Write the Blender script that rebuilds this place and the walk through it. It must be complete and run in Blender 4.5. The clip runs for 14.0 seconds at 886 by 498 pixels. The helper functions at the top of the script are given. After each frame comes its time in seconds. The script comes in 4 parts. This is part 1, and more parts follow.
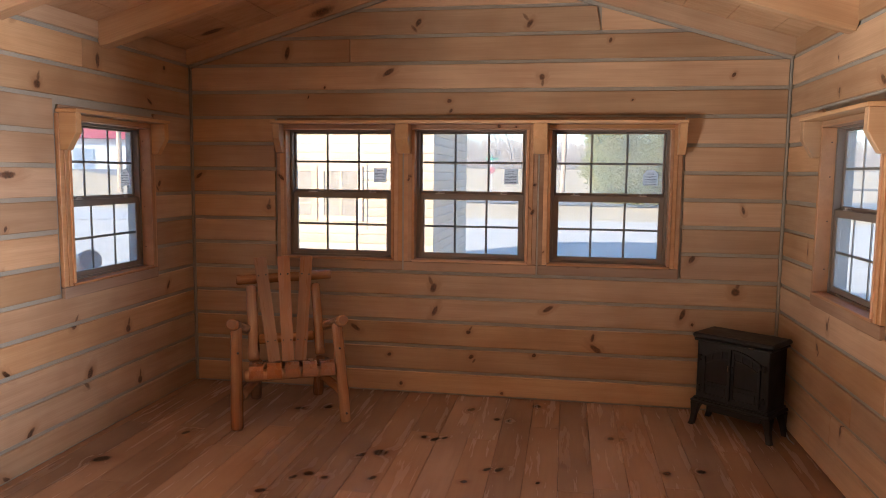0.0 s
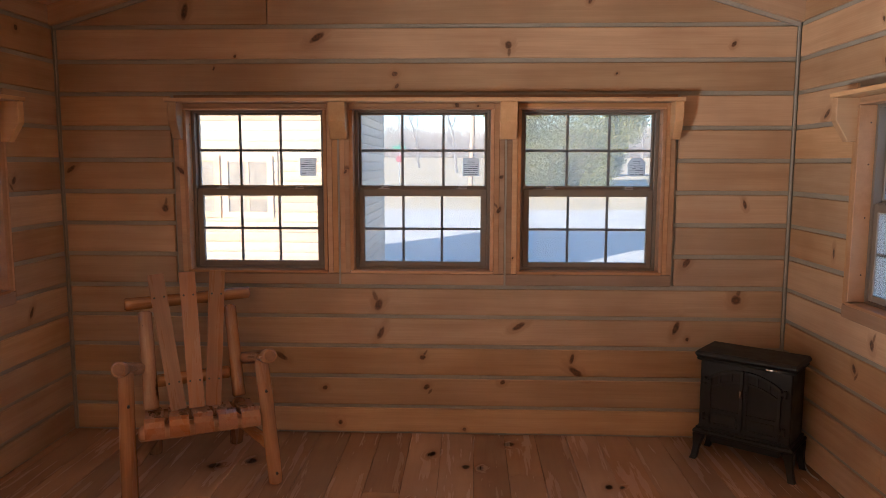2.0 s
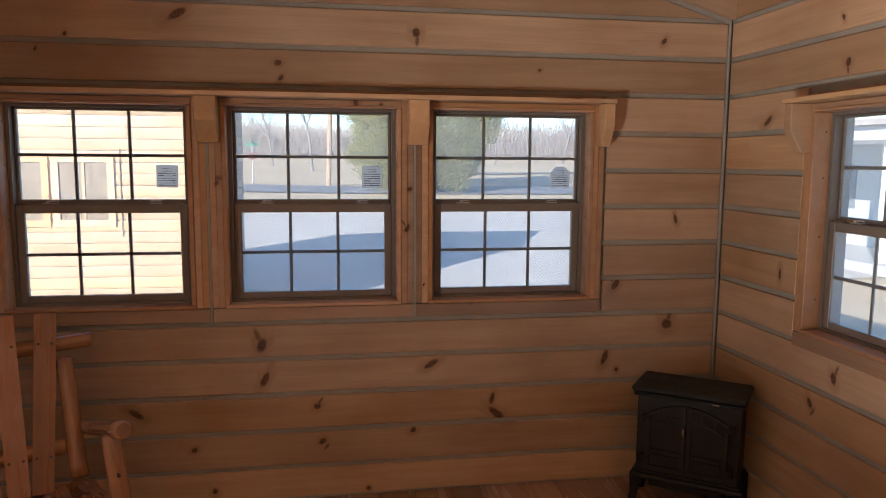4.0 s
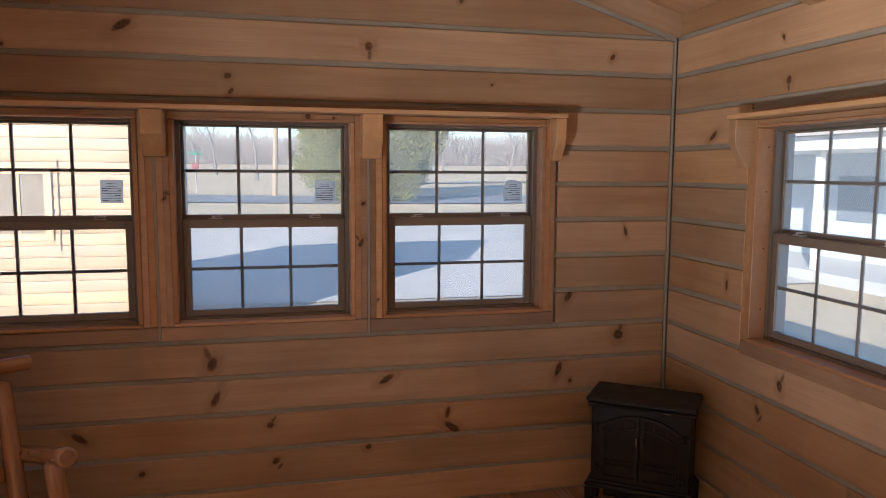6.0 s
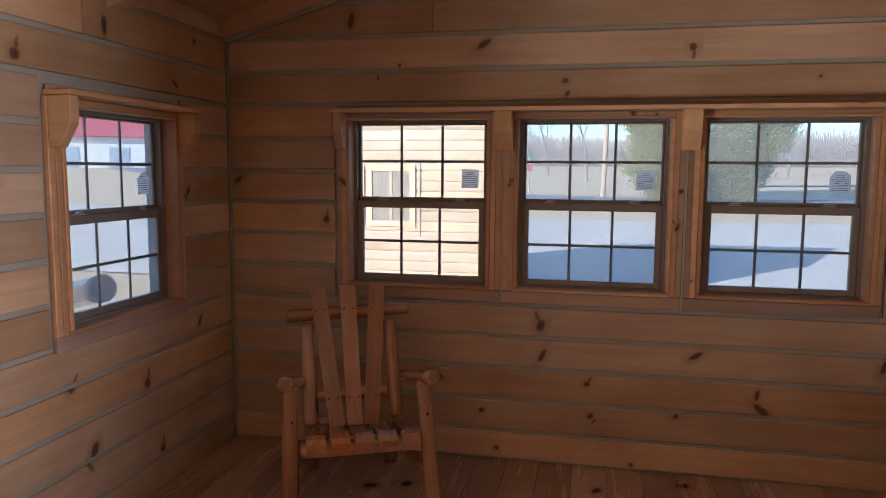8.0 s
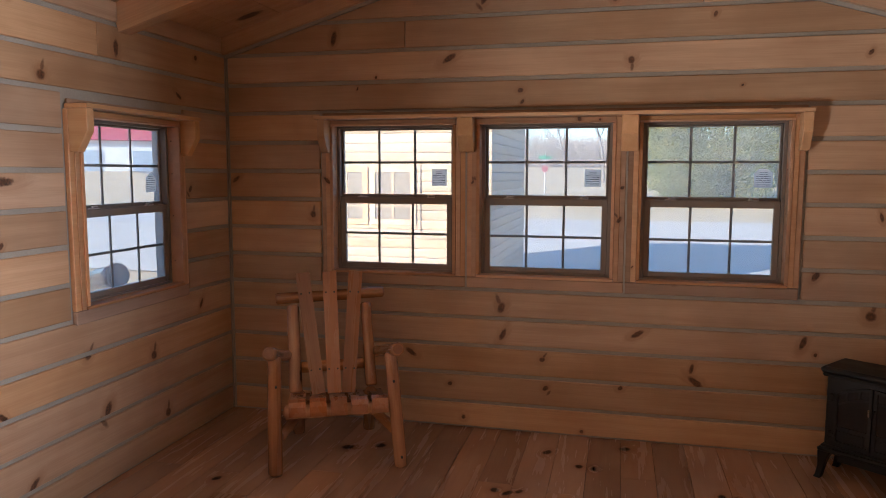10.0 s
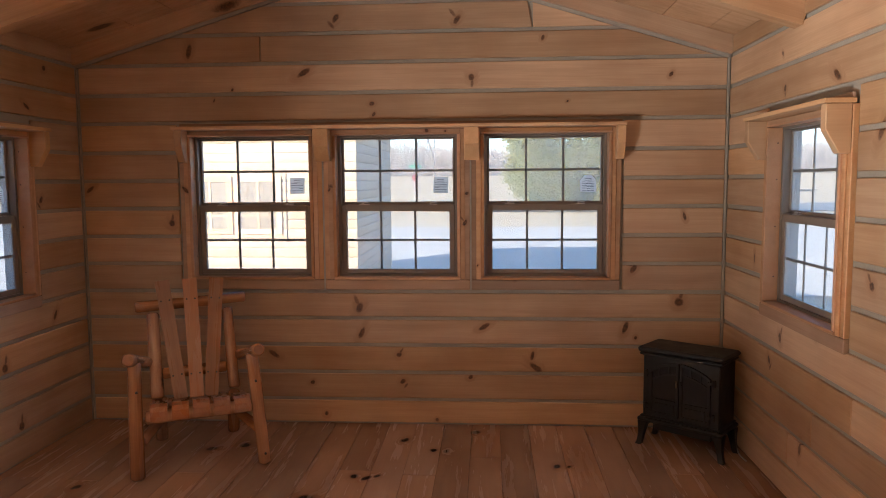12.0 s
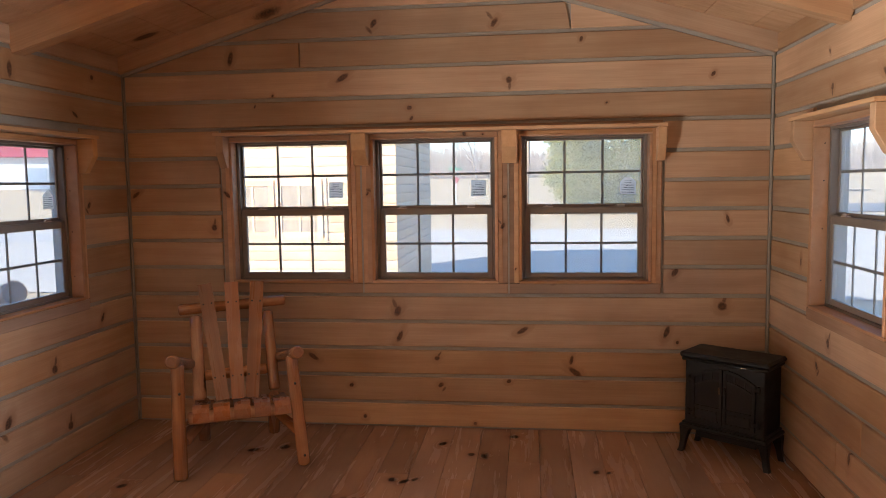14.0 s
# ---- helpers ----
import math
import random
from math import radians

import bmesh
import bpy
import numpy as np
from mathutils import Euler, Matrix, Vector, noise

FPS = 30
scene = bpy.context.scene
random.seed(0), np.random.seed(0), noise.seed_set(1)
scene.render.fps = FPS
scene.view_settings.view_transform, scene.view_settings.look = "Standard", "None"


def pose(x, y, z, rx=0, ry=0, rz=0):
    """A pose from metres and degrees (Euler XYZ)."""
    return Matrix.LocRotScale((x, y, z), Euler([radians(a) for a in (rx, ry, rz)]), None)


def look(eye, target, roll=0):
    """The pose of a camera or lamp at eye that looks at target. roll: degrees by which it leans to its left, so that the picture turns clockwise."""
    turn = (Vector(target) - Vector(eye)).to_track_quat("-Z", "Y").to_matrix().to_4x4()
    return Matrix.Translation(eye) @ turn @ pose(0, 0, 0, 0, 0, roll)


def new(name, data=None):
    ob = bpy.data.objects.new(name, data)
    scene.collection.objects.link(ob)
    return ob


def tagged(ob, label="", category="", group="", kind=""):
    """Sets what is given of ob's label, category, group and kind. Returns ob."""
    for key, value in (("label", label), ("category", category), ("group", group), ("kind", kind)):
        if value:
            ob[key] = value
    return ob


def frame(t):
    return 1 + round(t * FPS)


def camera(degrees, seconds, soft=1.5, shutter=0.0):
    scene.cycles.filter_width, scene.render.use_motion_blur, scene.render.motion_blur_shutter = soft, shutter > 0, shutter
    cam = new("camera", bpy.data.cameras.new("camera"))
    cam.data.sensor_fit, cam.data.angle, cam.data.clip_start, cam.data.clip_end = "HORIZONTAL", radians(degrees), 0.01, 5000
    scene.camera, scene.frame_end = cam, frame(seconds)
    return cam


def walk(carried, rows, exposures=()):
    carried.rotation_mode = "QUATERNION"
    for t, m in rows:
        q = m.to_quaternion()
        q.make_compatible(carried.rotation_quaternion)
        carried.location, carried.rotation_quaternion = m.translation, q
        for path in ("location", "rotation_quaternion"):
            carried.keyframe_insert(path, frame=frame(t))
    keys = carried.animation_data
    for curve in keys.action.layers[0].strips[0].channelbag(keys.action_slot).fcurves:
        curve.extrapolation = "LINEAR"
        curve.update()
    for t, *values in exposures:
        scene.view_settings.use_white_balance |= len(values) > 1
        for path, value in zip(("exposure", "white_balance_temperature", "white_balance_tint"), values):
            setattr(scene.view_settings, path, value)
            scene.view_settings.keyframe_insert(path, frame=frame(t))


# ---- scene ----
cam = camera(62.9, 14.0, 0.8)
PATH = [
    (0, (0.118, -0.045, 1.427), (-0.215, 1.916, 1.221), 0.6),
    (0.5, (0.086, 0.087, 1.425), (-0.205, 2.054, 1.217), 0.4),
    (1, (0.055, 0.353, 1.433), (-0.172, 2.329, 1.22), 0.4),
    (1.5, (-0.053, 0.581, 1.417), (-0.201, 2.564, 1.201), 0.3),
    (2, (-0.238, 0.769, 1.434), (-0.311, 2.754, 1.199), 0.1),
    (2.5, (-0.347, 0.955, 1.432), (-0.403, 2.942, 1.21), -0.3),
    (3, (-0.357, 1.165, 1.444), (-0.38, 3.153, 1.225), -0.4),
    (3.5, (-0.365, 1.289, 1.468), (-0.257, 3.272, 1.231), -0.1),
    (4, (-0.438, 1.378, 1.484), (-0.117, 3.338, 1.244), 0.4),
    (4.2, (-0.472, 1.412, 1.497), (-0.059, 3.354, 1.256), 0.8),
    (6.3, (-0.457, 1.385, 1.505), (0.004, 3.319, 1.297), 0.3),
    (6.5, (-0.425, 1.352, 1.502), (-0.097, 3.315, 1.289), 0.2),
    (7, (-0.403, 1.26, 1.512), (-0.378, 3.245, 1.298), -0.1),
    (7.5, (-0.441, 1.125, 1.475), (-0.667, 3.103, 1.276), 0.3),
    (8, (-0.452, 0.955, 1.452), (-0.867, 2.9, 1.238), 0.4),
    (8.2, (-0.477, 0.913, 1.439), (-0.934, 2.849, 1.227), 0.6),
    (10.3, (-0.059, 0.487, 1.441), (-0.527, 2.42, 1.232), 0.1),
    (10.5, (-0.056, 0.432, 1.437), (-0.459, 2.379, 1.221), 0.4),
    (11, (-0.06, 0.324, 1.428), (-0.319, 2.296, 1.216), 0.7),
    (11.5, (-0.024, 0.302, 1.425), (-0.198, 2.285, 1.232), 0.3),
    (12, (0.051, 0.315, 1.433), (-0.077, 2.302, 1.248), -0.4),
    (12.5, (0.103, 0.326, 1.443), (-0.021, 2.314, 1.263), -0.9),
    (13, (0.101, 0.327, 1.432), (-0.056, 2.313, 1.263), -0.9),
    (13.5, (0.086, 0.327, 1.44), (-0.119, 2.309, 1.265), -0.9),
    (14, (0.068, 0.323, 1.438), (-0.172, 2.3, 1.261), -0.8),
]
EXPOSURES = [
    (0, 2.22, 6000, 13), (1.5, 2.22, 5950, 13), (2.5, 2.18, 5850, 13), (3, 2.0, 5800, 13), (4.2, 1.85, 5900, 13), (6.3, 1.78, 5800, 13),
    (7.0, 1.68, 5600, 12), (7.5, 1.64, 5500, 12), (8.2, 1.72, 5500, 12), (10.3, 1.95, 5750, 13), (11.0, 1.98, 5800, 13), (12.5, 2.2, 5950, 13), (14, 2.2, 6000, 13),
]
walk(cam, [(t, look(eye, target, roll)) for t, eye, target, roll in PATH], EXPOSURES)

# ---- light ----
SUN_WAY = Vector((0.6, 0.8, -0.36))
world = bpy.data.worlds.new("world")
scene.world = world
world.use_nodes = True
wn = world.node_tree.nodes
sky = wn.new("ShaderNodeTexSky")
sky.sky_type = "NISHITA"
sky.sun_disc = False
sky.sun_elevation = radians(20)
sky.sun_rotation = radians(216.9)
sky.air_density, sky.dust_density, sky.ozone_density = 1.0, 0.3, 3.5
wn["Background"].inputs["Strength"].default_value = 0.095
world.node_tree.links.new(sky.outputs[0], wn["Background"].inputs["Color"])
sun_data = bpy.data.lights.new("sun", "SUN")
sun_data.energy, sun_data.angle, sun_data.color = 4.3, radians(0.5), (1.0, 0.90, 0.76)
sun = new("sun", sun_data)
sun.matrix_world = look((0, 0, 20), Vector((0, 0, 20)) + SUN_WAY)


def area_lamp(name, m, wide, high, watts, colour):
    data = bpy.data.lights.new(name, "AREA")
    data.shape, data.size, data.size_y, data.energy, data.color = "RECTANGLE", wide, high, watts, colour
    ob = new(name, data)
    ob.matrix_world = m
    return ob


# two fill lamps, added outside unseen side-wall openings behind the visitor; they stand in for
# light thrown up by sunlit ground before the west doorway and for the bright lot to the east
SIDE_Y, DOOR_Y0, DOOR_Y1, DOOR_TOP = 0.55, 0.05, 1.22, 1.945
area_lamp("doorway_fill", look((-2.98, 0.46, -0.21), (-2.48, 0.82, 0.41)), 0.80, 0.40, 86, (1.0, 0.92, 0.79))
area_lamp("east_fill", look((2.60, SIDE_Y - 0.35, 1.05), (-2.36, SIDE_Y - 2.1, 0.75)), 0.70, 0.45, 100, (1.0, 0.98, 0.95))

# ---- materials ----


class Nodes:
    """A small helper that strings shader nodes together."""

    def __init__(self, name):
        self.mat = bpy.data.materials.new(name)
        self.mat.use_nodes = True
        self.tree = self.mat.node_tree
        self.bsdf = self.tree.nodes["Principled BSDF"]

    def link(self, value, socket):
        if isinstance(value, bpy.types.NodeSocket):
            self.tree.links.new(value, socket)
        elif isinstance(value, (tuple, list)) and len(value) == 3 and socket.type == "RGBA":
            socket.default_value = (*value, 1)
        else:
            socket.default_value = value

    def add(self, kind, out=0, props=(), **inputs):
        n = self.tree.nodes.new("ShaderNode" + kind)
        for key, value in props:
            if key == "operation":
                n.operation = value
            elif key == "blend_type":
                n.blend_type = value
            elif key == "data_type":
                n.data_type = value
            elif key == "feature":
                n.feature = value
            elif key == "dimensions":
                n.noise_dimensions = value
            elif key == "voronoi_dimensions":
                n.voronoi_dimensions = value
        for key, value in inputs.items():
            socket = n.inputs[int(key[1:])] if key[0] == "i" and key[1:].isdigit() else n.inputs[key]
            self.link(value, socket)
        return n.outputs[out]

    def math(self, op, a, b=0.0, c=0.0):
        return self.add("Math", 0, (("operation", op),), i0=a, i1=b, i2=c)

    def vmath(self, op, a, b=(0, 0, 0)):
        return self.add("VectorMath", 1 if op in ("LENGTH", "DISTANCE") else 0, (("operation", op),), i0=a, i1=b)

    def mix(self, fac, a, b, blend="MIX"):
        n = self.tree.nodes.new("ShaderNodeMix")
        n.data_type, n.blend_type = "RGBA", blend
        self.link(fac, n.inputs[0])
        self.link(a, n.inputs[6])
        self.link(b, n.inputs[7])
        return n.outputs[2]

    def ramp(self, fac, lo, hi, out_lo=0.0, out_hi=1.0):
        n = self.tree.nodes.new("ShaderNodeMapRange")
        n.interpolation_type = "SMOOTHSTEP"
        for i, v in enumerate((fac, lo, hi, out_lo, out_hi)):
            self.link(v, n.inputs[i])
        return n.outputs[0]

    def noise(self, vec, scale, detail=3.0, rough=0.55, out=0):
        return self.add("TexNoise", out, Vector=vec, Scale=scale, Detail=detail, Roughness=rough)

    def scaled(self, vec, s):
        return self.vmath("MULTIPLY", vec, s)

    def done(self, colour, rough, bump=None, strength=0.3, distance=0.002, metal=0.0, spec=0.5, coat=0.0):
        b = self.bsdf
        self.link(colour, b.inputs["Base Color"])
        self.link(rough, b.inputs["Roughness"])
        b.inputs["Metallic"].default_value = metal
        b.inputs["Specular IOR Level"].default_value = spec
        b.inputs["Coat Weight"].default_value = coat
        if bump is not None:
            self.link(self.add("Bump", 0, Strength=strength, Distance=distance, Height=bump), b.inputs["Normal"])
        return self.mat


def pine(name, light, dark, rough=0.5, knots=(), axes="xz", knot_amount=0.5, coat=0.0, vary=0.17, grain_axis=0, knot_tones=((0.026, 0.010, 0.0045), (0.13, 0.05, 0.02)), spikes=True, knot_size=1.0, relief=0.25, streak=0.75):
    """Knotty pine with its grain along the local x axis. knots: places and half sizes of single large knots in world metres."""
    n = Nodes(name)
    coord = n.add("TexCoord", 3)
    info = n.tree.nodes.new("ShaderNodeObjectInfo")
    rnd = info.outputs["Random"]
    offset = n.add("CombineXYZ", 0, X=n.math("MULTIPLY", rnd, 37.0), Y=n.math("MULTIPLY", rnd, 11.0), Z=n.math("MULTIPLY", rnd, 23.0))
    vec = n.vmath("ADD", coord, offset)
    if grain_axis == 2:
        parts = n.tree.nodes.new("ShaderNodeSeparateXYZ")
        n.link(vec, parts.inputs[0])
        vec = n.add("CombineXYZ", 0, X=parts.outputs[2], Y=parts.outputs[1], Z=parts.outputs[0])
    # knots strewn by chance
    cells = n.scaled(vec, (1.7, 5.0, 5.0))
    vor = n.tree.nodes.new("ShaderNodeTexVoronoi")
    vor.voronoi_dimensions = "3D"
    n.link(cells, vor.inputs["Vector"])
    vor.inputs["Scale"].default_value = 1.0
    dist, tone = vor.outputs["Distance"], n.add("SeparateColor", 0, Color=vor.outputs["Color"])
    wob = n.math("MULTIPLY", n.math("SUBTRACT", n.noise(vec, 60.0, 2.0), 0.5), 0.07)
    here = n.ramp(tone, 1.0 - knot_amount, 1.0 - knot_amount + 0.05)
    small = n.math("MULTIPLY", n.ramp(n.math("ADD", dist, wob), 0.06 * knot_size, 0.11 * knot_size, 1.0, 0.0), here)
    ring = n.math("MULTIPLY", n.ramp(dist, 0.08, 0.33, 1.0, 0.0), here)
    # large knots where the place has them
    big = 0.0
    halo = 0.0
    if knots:
        pos = n.add("NewGeometry", 0)
        sep = n.tree.nodes.new("ShaderNodeSeparateXYZ")
        n.link(pos, sep.inputs[0])
        index = {"x": 0, "y": 1, "z": 2}
        flat = n.add("CombineXYZ", 0, X=sep.outputs[index[axes[0]]], Y=sep.outputs[index[axes[1]]], Z=0.0)
        warp = n.scaled(n.vmath("SUBTRACT", n.noise(pos, 42.0, 3.0, 0.6, 1), (0.5, 0.5, 0.5)), (0.013, 0.013, 0.0))
        flat = n.vmath("ADD", flat, warp)
        for a, b, size in knots:
            slant = math.sin(a * 91.7 + b * 47.3)
            m = n.tree.nodes.new("ShaderNodeMapping")
            m.vector_type = "TEXTURE"
            m.inputs["Location"].default_value = (a, b, 0)
            # most knots are cut lengthwise into slanting spikes, some stay round
            spike = spikes and size > 0.019 and math.sin(a * 57.7 + b * 19.1) > -0.35
            m.inputs["Rotation"].default_value = (0, 0, slant * (1.0 if spike else 0.6))
            m.inputs["Scale"].default_value = (size * 0.52, size * 1.35, 1) if spike else (size * (0.74 + 0.2 * slant), size * (0.88 - 0.15 * slant), 1)
            n.link(flat, m.inputs["Vector"])
            d = n.vmath("LENGTH", m.outputs[0])
            k = n.ramp(d, 0.55, 1.12, 1.0, 0.0)
            h = n.ramp(d, 0.7, 2.8, 1.0, 0.0)
            if spikes and size > 0.019 and not spike:
                # a split or streaked companion beside the knot
                up = 1.0 if math.sin(a * 33.1 + b * 71.9) > -0.2 else -1.0
                m2 = n.tree.nodes.new("ShaderNodeMapping")
                m2.vector_type = "TEXTURE"
                m2.inputs["Location"].default_value = (a + slant * size * 0.9, b + up * size * 1.25, 0)
                m2.inputs["Rotation"].default_value = (0, 0, -slant * 0.7)
                m2.inputs["Scale"].default_value = (size * 0.36, size * 1.05, 1)
                n.link(flat, m2.inputs["Vector"])
                k = n.math("MAXIMUM", k, n.ramp(n.vmath("LENGTH", m2.outputs[0]), 0.4, 1.2, 0.75, 0.0))
            big = n.math("MAXIMUM", big, k)
            halo = n.math("MAXIMUM", halo, h)
    knot = n.math("MAXIMUM", small, big) if knots else small
    bend = n.math("MAXIMUM", n.math("MULTIPLY", ring, 0.8), halo) if knots else ring
    # grain, bent round the knots
    push = n.add("CombineXYZ", 0, X=0.0, Y=n.math("MULTIPLY", bend, 0.03), Z=n.math("MULTIPLY", bend, 0.05))
    gv = n.vmath("ADD", vec, push)
    sway = n.math("MULTIPLY", n.noise(n.scaled(gv, (1.3, 4.0, 4.0)), 1.0, 2.0), 1.0)
    rings = n.add("TexWave", 1, Vector=n.scaled(n.vmath("ADD", gv, n.add("CombineXYZ", 0, X=0.0, Y=0.0, Z=n.math("MULTIPLY", sway, 0.12))), (0.35, 9.0, 9.0)), Scale=1.0, Distortion=2.2, **{"Detail": 3.0, "Detail Scale": 1.6})
    fine = n.noise(n.scaled(gv, (3.0, 190.0, 190.0)), 1.0, 3.0)
    blotch = n.noise(vec, 2.3, 3.0)
    mid = n.noise(n.scaled(gv, (1.6, 22.0, 22.0)), 1.0, 4.0, 0.6)
    fac = n.math("ADD", n.math("MULTIPLY", n.ramp(mid, 0.30, 0.74), 0.50), n.math("MULTIPLY", rings, 0.26))
    fac = n.math("ADD", fac, n.math("MULTIPLY", n.math("SUBTRACT", fine, 0.5), streak))
    col = n.mix(fac, light, dark)
    col = n.mix(n.ramp(blotch, 0.35, 0.75, 0.0, 0.45), col, tuple(c * k for c, k in zip(dark, (0.85, 0.78, 0.7))))
    hue = n.tree.nodes.new("ShaderNodeHueSaturation")
    n.link(n.ramp(rnd, 0.0, 1.0, 0.97 - vary, 0.97 + vary), hue.inputs["Value"])
    n.link(n.ramp(n.math("FRACT", n.math("MULTIPLY", rnd, 7.31)), 0.0, 1.0, 0.88, 1.08), hue.inputs["Saturation"])
    n.link(col, hue.inputs["Color"])
    col = hue.outputs[0]
    col = n.mix(n.math("MULTIPLY", bend, 0.38), col, tuple(c * k for c, k in zip(dark, (0.62, 0.45, 0.35))))
    kc = n.mix(n.ramp(n.noise(vec, 90.0, 3.0), 0.3, 0.7), *knot_tones)
    col = n.mix(n.math("MULTIPLY", knot, 0.94), col, kc)
    height = n.math("ADD", n.math("MULTIPLY", fine, 0.5), n.math("MULTIPLY", mid, 0.5))
    r = n.ramp(mid, 0.2, 0.8, rough - 0.07, rough + 0.08)
    return n.done(col, r, height, relief, 0.0015, coat=coat)


def plain(name, colour, rough, vary=0.15, scale=8.0, bump=0.0, metal=0.0, fine=120.0, spec=0.5):
    """A painted, cast or mineral surface with variation at two scales."""
    n = Nodes(name)
    coord = n.add("TexCoord", 3)
    a, b = n.noise(coord, scale, 4.0), n.noise(coord, fine, 2.0)
    f = n.math("ADD", n.math("MULTIPLY", a, 0.65), n.math("MULTIPLY", b, 0.35))
    col = n.mix(n.ramp(f, 0.25, 0.75), tuple(c * (1 - vary) for c in colour), tuple(min(1, c * (1 + vary)) for c in colour))
    return n.done(col, n.ramp(a, 0.3, 0.7, rough - 0.05, rough + 0.06), b if bump else None, bump, 0.002, metal, spec)


HONEY, HONEY_DARK = (0.575, 0.393, 0.24), (0.405, 0.247, 0.14)
KNOTS_BACK = [(-0.82, 2.36, 0.03), (-0.13, 2.34, 0.03), (-1.68, 2.19, 0.034), (-1.01, 2.06, 0.034), (-0.62, 1.88, 0.018), (-0.61, 1.82, 0.016),
              (1.06, 2.02, 0.018), (-0.05, 2.02, 0.026), (0.35, 2.23, 0.018), (0.30, 0.42, 0.022), (0.32, 0.35, 0.036), (1.15, 1.23, 0.02),
              (-2.31, 1.40, 0.024), (-1.82, 1.20, 0.026), (-1.0, 0.25, 0.018), (-0.06, 0.29, 0.017), (-0.46, 0.26, 0.02), (-0.26, 0.03, 0.014),
              (-0.71, 0.70, 0.036), (-0.70, 0.55, 0.03), (-0.48, 0.42, 0.02), (1.13, 0.74, 0.034), (0.83, 0.59, 0.03), (0.89, 0.53, 0.013),
              (0.02, 0.59, 0.03), (-1.23, 0.42, 0.03), (-0.92, 0.06, 0.018), (-1.54, 1.91, 0.011), (0.49, 1.88, 0.009), (-1.43, 1.97, 0.012)]
KNOTS_LEFT = [(3.06, 1.83, 0.03), (3.25, 0.63, 0.026), (3.71, 0.52, 0.03), (3.81, 0.19, 0.03), (2.91, 0.18, 0.028), (3.36, 0.35, 0.04), (2.78, 0.50, 0.026),
              (3.52, 2.01, 0.034), (2.75, 0.02, 0.024), (2.82, 1.16, 0.016), (2.79, 0.96, 0.014), (4.17, 2.06, 0.018), (2.94, 2.12, 0.02), (4.08, 1.35, 0.024), (4.15, 0.71, 0.024), (4.0, 1.84, 0.022)]
KNOTS_RIGHT = [(3.75, 2.0, 0.014), (3.22, 1.83, 0.03), (2.90, 1.06, 0.022), (3.79, 0.58, 0.024), (3.34, 0.81, 0.024), (4.02, 1.04, 0.02), (4.16, 1.66, 0.026), (3.67, 0.71, 0.026), (2.88, 1.60, 0.034), (3.42, 0.28, 0.026), (3.71, 1.84, 0.02)]
KNOTS_FLOOR = [(-1.06, 3.13, 0.024), (-1.12, 3.08, 0.018), (-0.97, 3.10, 0.014), (-0.55, 3.69, 0.022), (-0.61, 3.71, 0.02), (-0.50, 3.72, 0.016), (-0.17, 3.35, 0.022), (-0.23, 3.34, 0.018),
               (0.39, 3.88, 0.02), (0.45, 3.88, 0.012), (-0.88, 3.40, 0.022), (-0.79, 3.45, 0.036), (-0.75, 3.14, 0.02), (-0.42, 4.22, 0.024), (-0.18, 4.06, 0.018), (-0.25, 4.07, 0.018), (-0.03, 4.36, 0.024), (-2.13, 3.10, 0.034),
               (-1.91, 3.52, 0.02), (-1.21, 2.91, 0.02), (-1.29, 4.10, 0.026), (-1.45, 4.04, 0.024), (0.80, 3.51, 0.02), (0.63, 3.46, 0.016), (-0.32, 3.18, 0.014), (0.02, 3.23, 0.012)]
M_BACK = pine("pine_back", HONEY, HONEY_DARK, 0.46, KNOTS_BACK, "xz", 0.10)
M_BACK_GREY = pine("pine_back_greyed", (0.46, 0.31, 0.20), (0.30, 0.185, 0.115), 0.5, [(0.87, 0.93, 0.03)], "xz", 0.2)
M_LEFT = pine("pine_left", HONEY, HONEY_DARK, 0.46, KNOTS_LEFT, "yz", 0.10)
M_RIGHT = pine("pine_right", HONEY, HONEY_DARK, 0.46, KNOTS_RIGHT, "yz", 0.10)
M_CEIL = pine("pine_ceiling", HONEY, HONEY_DARK, 0.5, (), "xy", 0.6, knot_size=1.9)
M_FLOOR = pine("pine_floor", (0.43, 0.275, 0.188), (0.285, 0.163, 0.108), 0.24, [(x, y, s * 1.6) for x, y, s in KNOTS_FLOOR], "xy", 0.02, vary=0.20, knot_tones=((0.012, 0.006, 0.004), (0.05, 0.018, 0.009)), spikes=False, relief=0.0, streak=0.2)
KNOTS_CASING = [(-1.725, 1.396, 0.024), (-0.873, 1.391, 0.013), (-0.078, 1.365, 0.013), (-0.973, 1.242, 0.008), (-0.09, 1.198, 0.021), (-0.017, 0.95, 0.008), (0.197, 0.873, 0.011), (-0.305, 1.725, 0.016), (-0.198, 1.719, 0.008)]
M_TRIM = pine("pine_trim", (0.59, 0.36, 0.19), (0.44, 0.225, 0.105), 0.46, KNOTS_CASING, "xz", 0.22)
M_JAMB = pine("pine_jamb", (0.58, 0.33, 0.175), (0.44, 0.22, 0.10), 0.44, (), "xz", 0.15)
M_GREYED = pine("pine_weathered", (0.44, 0.30, 0.205), (0.29, 0.185, 0.125), 0.55, KNOTS_CASING, "xz", 0.2)
M_PALE = pine("pine_pale", (0.66, 0.43, 0.23), (0.52, 0.30, 0.14), 0.48, (), "xz", 0.18)
M_CHAIR = pine("cedar_varnished", (0.40, 0.175, 0.078), (0.24, 0.09, 0.036), 0.28, (), "xz", 0.3, coat=0.35)
